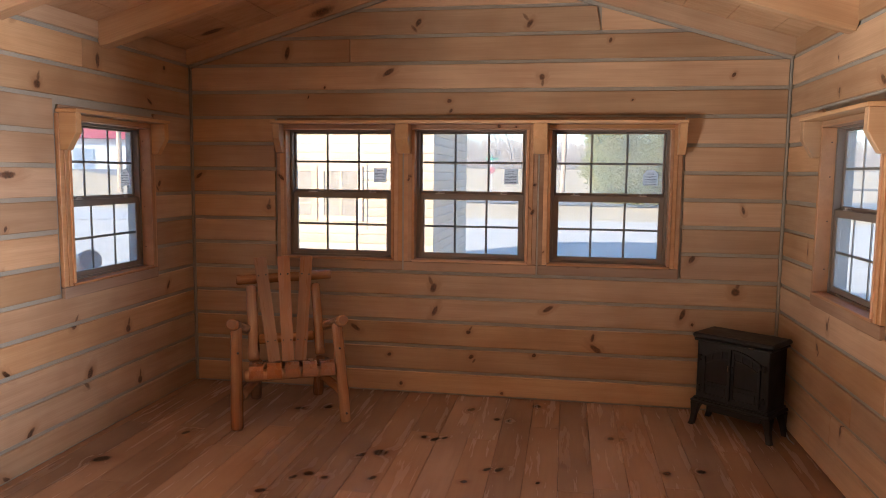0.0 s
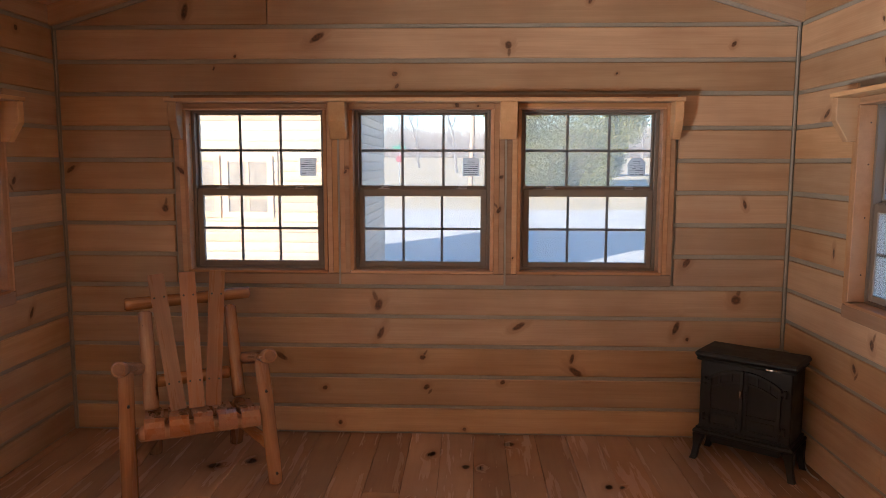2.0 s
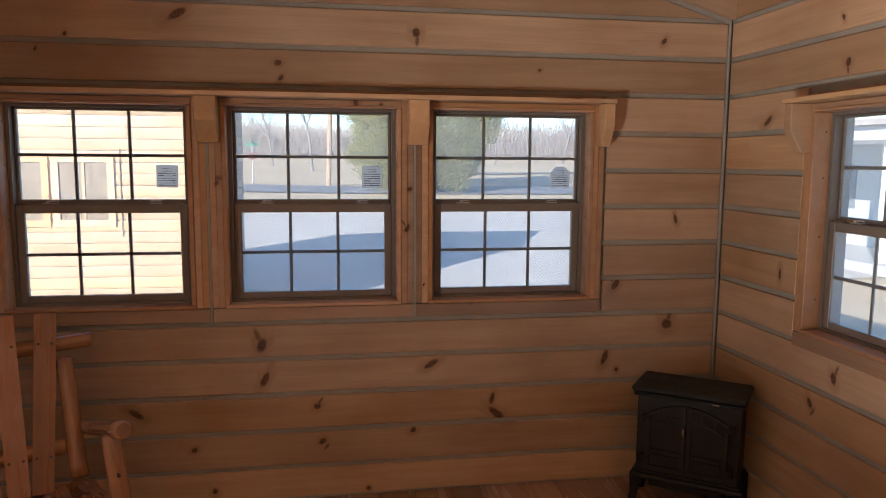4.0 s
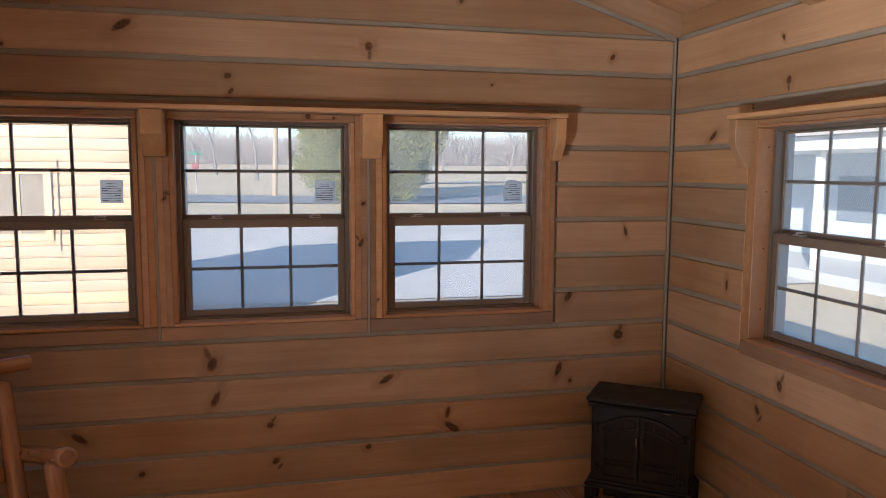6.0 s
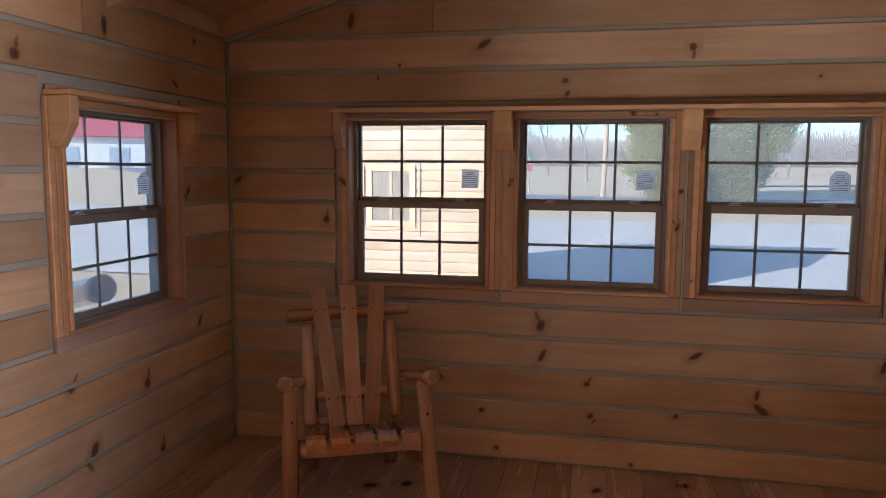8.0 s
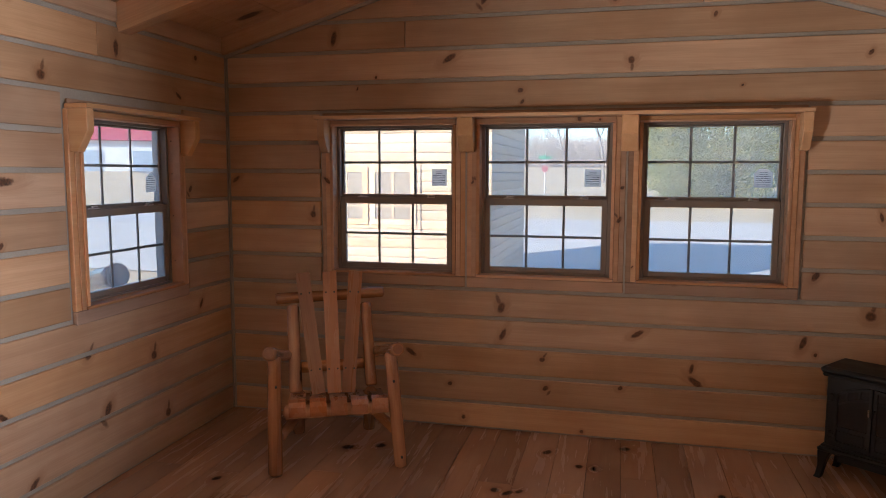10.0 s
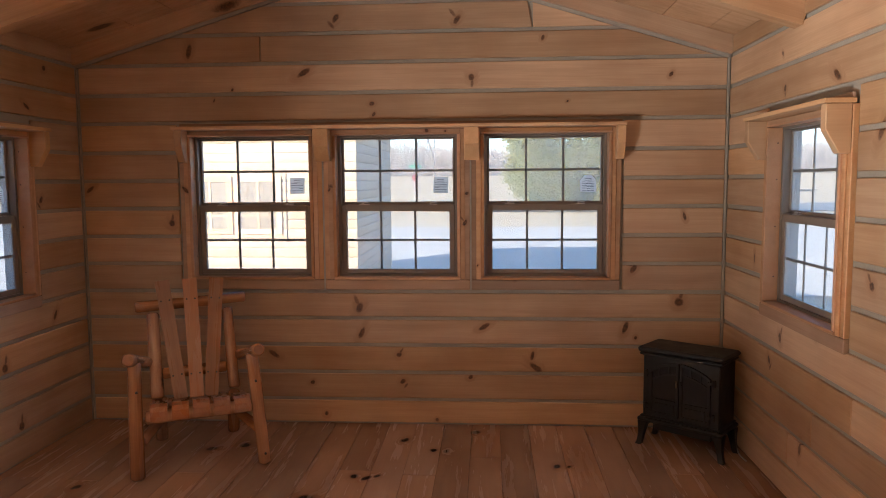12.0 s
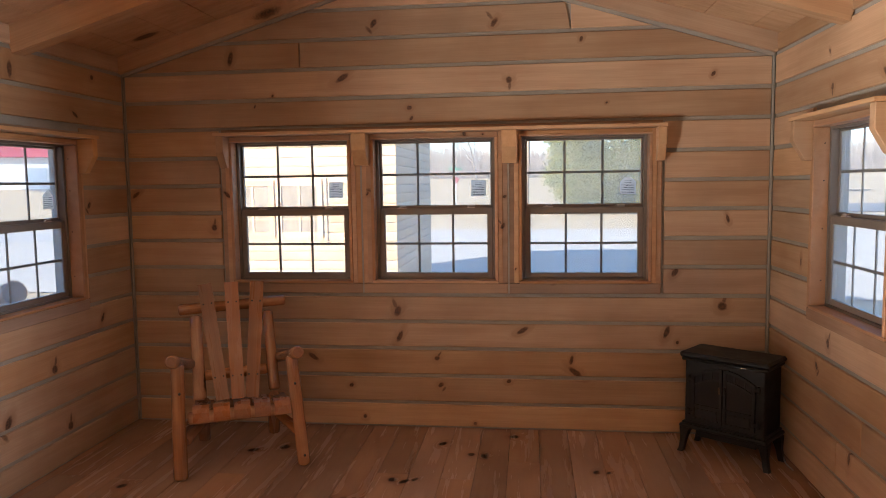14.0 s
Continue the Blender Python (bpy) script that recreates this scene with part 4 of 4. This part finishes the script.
def cabin(name, m, wide, deep, high, ridge, windows, label, siding_rows, side_edge=True):
    """A neighbouring log-sided cabin: lapped boards, a gable roof along x, sliding windows in its front (local -y)."""
    c = empty(name, label, "cabin", m)
    b = bmesh.new()
    box(b, -wide / 2 + 0.03, wide / 2 - 0.03, 0.03, deep - 0.03, 0.15, high)
    part("core", b, M_FRESH, c)
    pitch = high / siding_rows
    def log_siding(length):
        b = bmesh.new()
        k = 7
        out = [(0.03, -pitch / 2)] + [(-0.013 + 0.012 * abs(2 * (i + 0.5) / k - 1) ** 4, -pitch / 2 + 0.003 + (pitch - 0.006) * (i + 0.02 + 0.96 * i / (k - 1) - i) * 1.0) for i in range(k)] + [(0.03, pitch / 2)]
        a = [b.verts.new((-length / 2, y, z)) for y, z in out]
        e = [b.verts.new((length / 2, y, z)) for y, z in out]
        b.faces.new(a)
        b.faces.new(e[::-1])
        for i in range(len(a)):
            j = (i + 1) % len(a)
            b.faces.new((a[i], e[i], e[j], a[j]))
        return finish(b, "siding_board", M_SIDING)
    front, side = log_siding(wide + 0.03), log_siding(deep)
    for i in range(siding_rows):
        z = 0.15 + pitch * (i + 0.5) * (high - 0.15) / high
        for mesh, mm in ((front, pose(0, 0, z)), (side, pose(wide / 2, deep / 2, z, 0, 0, 90)), (side, pose(-wide / 2, deep / 2, z, 0, 0, -90))):
            ob = new("siding_board", mesh)
            ob.parent, ob.matrix_local = c, mm
    bm = bmesh.new()
    half = deep / 2 + 0.12
    for sgn in (-1, 1):
        mm = frame_of((1, 0, 0), (0, sgn * half, -(ridge - high)), (0, deep / 2 + sgn * half / 2, (ridge + high) / 2))
        ln = math.hypot(half, ridge - high)
        box(bm, -wide / 2 - 0.15, wide / 2 + 0.15, -ln / 2, ln / 2, -0.03, 0.03, mm)
    part("roof", bm, M_ASPHALT, c)
    b = bmesh.new()
    for x in (-wide / 2 + 0.02, wide / 2 - 0.05):
        b = bmesh.new()
        q = [bmesh_v for bmesh_v in ((x, 0.02, high), (x, deep - 0.02, high), (x, deep / 2, ridge - 0.04))]
        r = [(x + 0.03, y, z) for _, y, z in q]
        va, vb = [b.verts.new(p) for p in q], [b.verts.new(p) for p in r]
        b.faces.new(va)
        b.faces.new(vb[::-1])
        for i in range(3):
            b.faces.new((va[i], vb[i], vb[(i + 1) % 3], va[(i + 1) % 3]))
        part("gable", b, M_SIDING, c)
    part("skid", boxed(-wide / 2 + 0.1, wide / 2 - 0.1, 0.1, 0.25, -0.02, 0.15), M_POLEWOOD, c)
    part("skid", boxed(-wide / 2 + 0.1, wide / 2 - 0.1, deep - 0.25, deep - 0.1, -0.02, 0.15), M_POLEWOOD, c)
    for x0, x1, z0, z1 in windows:
        w = empty("window", "", "")
        w.parent = c
        for k in ("label", "category"):
            if k in w:
                del w[k]
        bmf = bmesh.new()
        t = 0.07
        box(bmf, x0 - t, x0, -0.034, 0.01, z0 - t, z1 + t)
        box(bmf, x1, x1 + t, -0.034, 0.01, z0 - t, z1 + t)
        box(bmf, x0, x1, -0.034, 0.01, z1, z1 + t)
        box(bmf, x0, x1, -0.034, 0.01, z0 - t, z0)
        part("frame", bmf, M_FRESH, w)
        cx, cz = (x0 + x1) / 2, (z0 + z1) / 2
        b2 = boxed(cx - 0.015, cx + 0.015, -0.026, -0.0165, z0, z1)
        box(b2, x0, x1, -0.025, -0.0172, z0 + (z1 - z0) * 0.28 - 0.01, z0 + (z1 - z0) * 0.28 + 0.01)
        part("bar", b2, M_FRESH, w)
        part("pane", boxed(x0, x1, -0.016, -0.013, z0, z1), plain_pane, w)
    return c


plain_pane = plain("blinds_behind_glass", (0.25, 0.20, 0.14), 0.3, 0.2, 9.0)
# the sunlit neighbour beyond the windows; its end corner shows in profile
neighbour = cabin("neighbour_cabin", pose(-3.59, 9.7, GROUND, 0, 0, 0), 3.8, 3.3, 3.15, 4.2,
                  [(-0.27, 0.19, 1.28, 1.90), (0.36, 0.85, 1.28, 1.90)], "sunlit new pine cabin with log siding and shaded end wall", 24)
part("conduit", rod(bmesh.new(), (0.98, -0.022, 1.10), (0.98, -0.022, 2.05), 0.007, None, 8, 2, 0.0), M_POLEWOOD, neighbour)
# an unseen cabin, added to keep the low sun off the west windows
cabin("shade_cabin", pose(-4.5, -3.4, GROUND, 0, 0, 0), 2.4, 5.3, 3.5, 4.3, [], "unseen plain pine cabin added to shade the west windows", 18)


def tree_limbs(bm, base, height, radius, rng, spread=0.6, levels=3):
    def grow(p, way, length, r, level):
        k = 4
        pts = [p]
        for i in range(k):
            way = (way + Vector((rng.uniform(-1, 1), rng.uniform(-1, 1), rng.uniform(-0.3, 0.6))) * 0.16).normalized()
            pts.append(pts[-1] + way * length / k)
        for i in range(k):
            rod(bm, pts[i], pts[i + 1], r * (1 - 0.6 * i / k), r * (1 - 0.6 * (i + 1) / k), 5 if level else 8, 1, 0.0)
        if level < levels:
            for i in range(5 if level == 0 else 4):
                j = rng.randint(1 if level else 2, k)
                a = rng.uniform(0, math.tau)
                side = Vector((math.cos(a), math.sin(a), rng.uniform(0.2, 1.0))).normalized()
                grow(pts[j], (way * (1 - spread) + side * spread).normalized(), length * rng.uniform(0.45, 0.65), r * (1 - 0.6 * j / k) * 0.6 + 0.003, level + 1)
    grow(Vector(base), Vector((0, 0, 1)), height * 0.55, radius, 0)


def leafy_tree(m, height, wide, clumps, label, rng):
    """A dense cedar: tapered trunk, limbs and a ragged crown of small sprays."""
    t = empty("cedar_tree", label, "tree", m)
    b = bmesh.new()
    rod(b, (0, 0, -0.2), (0, 0, height * 0.85), 0.22, 0.04, 10, 6, 0.0, 0.15)
    for i in range(14):
        z = height * rng.uniform(0.12, 0.75)
        a = rng.uniform(0, math.tau)
        q = wide * 0.38 * (1 - z / height)
        rod(b, (0, 0, z), (q * math.cos(a), q * math.sin(a), z + q * 0.4), 0.05, 0.015, 6, 2, 0.0)
    part("trunk", b, M_BARK, t)
    vs, fs = [], []
    for i in range(clumps):
        h = rng.random() ** 1.15
        a = rng.uniform(0, math.tau)
        lump = 0.72 + 0.42 * noise.noise(Vector((math.cos(a) * 1.7, math.sin(a) * 1.7, h * 4.5)))
        prof = math.sin(math.pi * min(1.0, (h * 0.86 + 0.16))) ** 0.75
        r = wide / 2 * prof * lump * (rng.uniform(0.6, 1.0) ** 0.5)
        c = Vector((r * math.cos(a), r * math.sin(a), 0.12 * height + h * height * 0.88))
        for k in range(7):
            out = (Vector((math.cos(a), math.sin(a), 0.5)) + Vector((rng.uniform(-1, 1), rng.uniform(-1, 1), rng.uniform(-0.6, 0.9))) * 0.9).normalized()
            side = out.orthogonal().normalized() * rng.uniform(0.03, 0.06)
            o = c + Vector((rng.gauss(0, 0.17), rng.gauss(0, 0.17), rng.gauss(0, 0.14)))
            ln = rng.uniform(0.09, 0.22)
            q = len(vs)
            vs += [tuple(o - side), tuple(o + out * ln * 0.5 - side * 0.7 + Vector((0, 0, 0.02))), tuple(o + out * ln), tuple(o + side)]
            fs.append((q, q + 1, q + 2, q + 3))
    me = bpy.data.meshes.new("crown")
    me.from_pydata(vs, [], fs)
    me.materials.append(M_LEAF)
    part("crown", me, M_LEAF, t)
    return t


rng = random.Random(11)
leafy_tree(pose(5.0, 41, land(5.0, 41) - 0.9), 9.5, 10.4, 10500, "broad yellow-green cedar tree in low sun", rng)
rng2 = random.Random(3)
for x, y, h in ((-1.5, 70, 11), (6, 78, 12), (12, 74, 10), (-6, 84, 12), (20, 88, 11), (30, 92, 12), (-14, 92, 11)):
    b = bmesh.new()
    tree_limbs(b, (0, 0, -0.3), h, 0.15, rng2)
    t = tagged(part("bare_tree", b, M_BARK, m=Matrix.Translation((x, y, land(x, y)))), "leafless grey winter tree at the field edge", "tree", "bare trees beyond the field")
# the far wood: many thin stems and twigs in one mesh
b_v, b_f = [], []
rng3 = random.Random(8)
for i in range(8000):
    a = rng3.uniform(-1.25, 1.15)
    d = rng3.uniform(135, 146)
    x, y = d * math.sin(a), d * math.cos(a)
    z = land(x, y)
    h = rng3.uniform(5.5, 8.0) * (0.85 + 0.4 * noise.noise(Vector((x * 0.03, y * 0.03, 2))))
    for k in range(14):
        w = rng3.uniform(0.012, 0.04)
        px, lean = x + rng3.gauss(0, 1.8), rng3.gauss(0, 0.35)
        low = h * rng3.uniform(0.0, 0.85) ** 1.3
        top = low + rng3.uniform(0.5, 1.3)
        q = len(b_v)
        b_v += [(px - w, y, z - 0.3 + low), (px + w, y, z - 0.3 + low), (px + lean + w, y + 0.1, z + top), (px + lean - w, y + 0.1, z + top)]
        b_f.append((q, q + 1, q + 2, q + 3))
me = bpy.data.meshes.new("far_wood")
me.from_pydata(b_v, [], b_f)
me.materials.append(plain("hazy_wood", (0.27, 0.23, 0.20), 0.95, 0.25, 0.08))
tagged(new("far_wood", me), "hazy grey-brown winter wood along the horizon", "woods", kind="stuff")

# stop sign with a green street sign on top
z = land(-4.9, 48.8)
t = empty("street_sign", "stop sign seen beside the road with green street blades", "sign", Matrix.Translation((-4.9, 48.8, z)))
b = bmesh.new()
rod(b, (0, 0, -0.2), (0, 0, 2.35), 0.04, None, 8, 2, 0.0)
part("post", b, M_GALV, t)
b = prism([(0.23 * math.cos(math.tau * (i + 0.5) / 8), 1.68 + 0.23 * math.sin(math.tau * (i + 0.5) / 8)) for i in range(8)], -0.07, -0.055)
part("stop_plate", b, M_STOP, t)
part("blade", boxed(-0.42, 0.42, -0.012, 0.012, 2.355, 2.52), M_GREEN, t)
part("blade", boxed(-0.012, 0.012, -0.4, 0.4, 2.522, 2.68), M_GREEN, t)
z = land(-0.2, 45.3)
b = bmesh.new()
rod(b, (0, 0, -0.2), (0.25, 0, 8.5), 0.16, 0.12, 10, 5, 0.0)
tagged(part("utility_pole", b, M_POLEWOOD, m=Matrix.Translation((-0.2, 45.3, z))), "leaning weathered timber utility pole by the road", "pole")

# red-roofed barn, seen through the west window
zb = land(-58, 86)
t = empty("barn", "white barn with a long red metal roof", "barn", pose(-60, 88, zb - 0.2, 0, 0, 38))
b = boxed(-14, 16, 0, 10, 0, 4.4)
part("wall", b, M_WHITE, t)
b = bmesh.new()
for sgn in (-1, 1):
    m = frame_of((1, 0, 0), (0, sgn * 5.6, -3.0), (0.8, 5 + sgn * 2.8, 5.85))
    box(b, -15.6, 15.8, -3.2, 3.2, -0.06, 0.06, m)
part("roof", b, M_RED, t)
for x in (-9, -3, 4, 11):
    part("door", boxed(x - 1.2, x + 1.2, -0.06, -0.005, 0, 3.0), plain("barn_door", (0.35, 0.42, 0.5), 0.6), t)
b = bmesh.new()
rod(b, (0, 0, -0.2), (0, 0, 8.2), 0.17, 0.12, 10, 4, 0.0)
box(b, -0.9, 0.9, -0.06, 0.06, 7.5, 7.65)
tagged(part("utility_pole", b, M_POLEWOOD, m=pose(-27.5, 41.5, land(-27.5, 41.5), 0, 0, 30)), "timber utility pole with a crossarm", "pole")
sheet("road", M_CONCRETE, [(-60, 12), (-30, 22), (-16, 27), (-6, 33)], 2.2, 0.05, "pale strip of paving across the grass", "path", 24)

# log bench on the ground outside the west window: its log end and seat catch the sun
t = empty("log_bench", "orange cedar log bench standing outside the window", "bench", pose(-2.95, 3.72, GROUND))
for x, y in ((-0.45, -0.42), (0.12, -0.42), (-0.45, 0.42), (0.12, 0.42)):
    b = rod(bmesh.new(), (x, y, 0), (x, y, 1.18 if x > 0 else 1.9), 0.06, 0.055, 12, 5, 0.2, 0.08, x)
    part("post", b, M_LOG, t, smooth=True)
b = boxed(-0.5, 0.16, -0.55, 0.35, 1.12, 1.17, None, 0.01)
part("seat", b, M_LOG, t)
b = rod(bmesh.new(), (-0.35, 0.72, 1.20), (0.06, 0.42, 1.30), 0.075, 0.072, 16, 5, 0.15, 0.06, 3.0)
part("arm", b, M_LOG, t, smooth=True)

# white shed with a posted porch, seen through the east window
t = empty("white_shed", "white shed with a posted porch and pale roof", "shed", pose(10.2, 12.2, GROUND, 0, 0, 0))
part("wall", boxed(0.6, 5.0, -4.5, 5.5, 0.15, 2.35), plain("pale_siding", (0.50, 0.53, 0.54), 0.6, 0.06, 1.0), t)
part("deck", boxed(-1.3, 0.59, -4.5, 5.5, 0.02, 0.22), M_CONCRETE, t)
for y in (-4.3, -2.0, 0.3, 2.6, 4.9):
    part("post", boxed(-1.15, -1.03, y - 0.06, y + 0.06, 0.22, 2.35, None, 0.01), M_WHITE, t)
part("fascia", boxed(-1.35, 0.6, -4.7, 5.7, 2.355, 2.6), M_WHITE, t)
part("roof", boxed(-1.5, 5.2, -4.8, 5.8, 2.605, 2.7), plain("pale_roof", (0.45, 0.40, 0.37), 0.7), t)
for y in (-3.2, 1.2, 3.6):
    part("window", boxed(0.57, 0.595, y - 0.5, y + 0.5, 1.0, 1.9), plain("shed_window", (0.18, 0.2, 0.22), 0.15), t)


# ---- wall boards and floor planks ----
SHARED = {}


def board(parent, length, high, thick, m, material, name="board"):
    key = (round(length, 3), round(high, 3), thick, material.name)
    if key not in SHARED:
        SHARED[key] = finish(boxed(-length / 2, length / 2, -thick / 2, thick / 2, -high / 2, high / 2, None, 0.0012 if name == "plank" else 0.0035), name, material)
    ob = new(name, SHARED[key])
    ob.parent = parent
    ob.matrix_local = m
    return ob


def course(parent, spans, z0, z1, place, material, joints=()):
    """Boards of one course. spans: stretches along the wall; joints: places of butt joints."""
    for a, b in spans:
        cuts = [a] + [j for j in joints if a + 0.1 < j < b - 0.1] + [b]
        for p, q in zip(cuts, cuts[1:]):
            g = 0.0015
            tip = random.uniform(-0.0012, 0.0012)
            board(parent, q - p - 2 * g, z1 - z0, PROUD + 0.008, place((p + q) / 2, (z0 + z1) / 2 + tip), material)


back_at = lambda u, z: pose(u, BACK + (PROUD + 0.008) / 2, z)
left_at = lambda u, z: pose(LEFT - (PROUD + 0.008) / 2, u, z, 0, 0, 90)
right_at = lambda u, z: pose(RIGHT + (PROUD + 0.008) / 2, u, z, 0, 0, -90)
EDGE = 0.012
LEFT_JOINTS = {12: (3.40,), 2: (1.6,), 4: (0.9,), 8: (1.2,), 11: (2.1,), 1: (0.4,), 3: (2.3,)}
RIGHT_JOINTS = {3: (3.00,), 2: (3.32,), 1: (3.55,), 5: (1.4,), 9: (1.0,), 12: (1.9,)}
for i, (za, zb) in enumerate(zip(CHINKS, CHINKS[1:])):
    z0, z1 = za + GAP, zb - GAP
    high = 5 <= i <= 10
    spans = [(LEFT + EDGE, WIN_X[0] - CASE - 0.013), (WIN_X[2] + CASE + 0.013, RIGHT - EDGE)] if high else [(LEFT + EDGE, RIGHT - EDGE)]
    for k, span in enumerate(spans):
        course(wall_back, [span], z0, z1, back_at, M_BACK_GREY if high and i == 5 and k == 1 else M_BACK)
    for par, at, mat, wy, joints in ((wall_left, left_at, M_LEFT, WIN_LEFT_Y, LEFT_JOINTS), (wall_right, right_at, M_RIGHT, WIN_RIGHT_Y, RIGHT_JOINTS)):
        gap0, gap1 = (DOOR_Y0, DOOR_Y1) if par is wall_left else (SIDE_Y - OPEN, SIDE_Y + OPEN)
        spans = [(FRONT + 0.002, BACK - EDGE)]
        if high:
            spans = [(FRONT + 0.002, gap0), (gap1, wy - CASE - 0.013), (wy + CASE + 0.013, BACK - EDGE)]
        elif par is wall_left and zb <= DOOR_TOP:
            spans = [(FRONT + 0.002, gap0), (gap1, BACK - EDGE)]
        course(par, spans, z0, z1, at, mat, joints.get(i, ()))
for par, at, mat in ((wall_left, left_at, M_LEFT), (wall_right, right_at, M_RIGHT)):
    course(par, [(FRONT + 0.002, BACK - EDGE)], 2.115 + GAP, SIDE_TOP, at, mat)
# gable boards, cut to the slope
for i, (za, zb) in enumerate(zip(GABLE, GABLE[1:])):
    z0, z1 = za + GAP, min(zb - GAP, rake(MID) - 0.02)
    reach = lambda z: (RIGHT - LEFT) / 2 - (z + 0.018 - EAVE) / SLOPE
    lo, hi = reach(z0), max(0.0, reach(z1))
    cuts = {0: [-lo, -0.77, lo], 1: [-lo, 0.785, lo]}.get(i, [-lo, lo])
    for p, q in zip(cuts, cuts[1:]):
        tl, tr = max(p, -hi), min(q, hi)
        g = 0.002
        outline = [(p + g, z0), (q - g, z0)]
        if tr < q - 0.01:
            outline += [(tr, z1)]
        else:
            outline += [(q - g, z1)]
        outline += [(tl if tl > p + 0.01 else p + g, z1)]
        u = (p + q) / 2
        zc = (z0 + z1) / 2
        b = prism([(x - u, z - zc) for x, z in outline], -(PROUD + 0.008) / 2, (PROUD + 0.008) / 2)
        bmesh.ops.bevel(b, geom=list(b.edges), offset=0.003, segments=1, affect="EDGES")
        part("board", b, M_BACK, wall_back, m=back_at(MID + u, zc))

# planks, laid towards the windows
PITCH = 0.1625
x = -0.2135 - PITCH * 14
rnd = random.Random(5)
while x < RIGHT + 0.12:
    a, b = max(x, LEFT - 0.05), min(x + PITCH, RIGHT + 0.05)
    if b - a > 0.03:
        y = FRONT - 0.1
        ends = sorted(rnd.uniform(-0.8, 4.0) for _ in range(3))
        ends = [e for k, e in enumerate(ends) if k == 0 or e - ends[k - 1] > 0.7] + [BACK + 0.015]
        for e in ends:
            if e - y > 0.05:
                board(floor, e - y - 0.002, b - a - 0.0012, 0.02, pose((a + b) / 2, (y + e) / 2, -0.0105 + rnd.uniform(-0.0005, 0.0005)) @ pose(0, 0, 0, 0, 0, 90) @ pose(0, 0, 0, 90), M_FLOOR, "plank")
            y = e
    x += PITCH
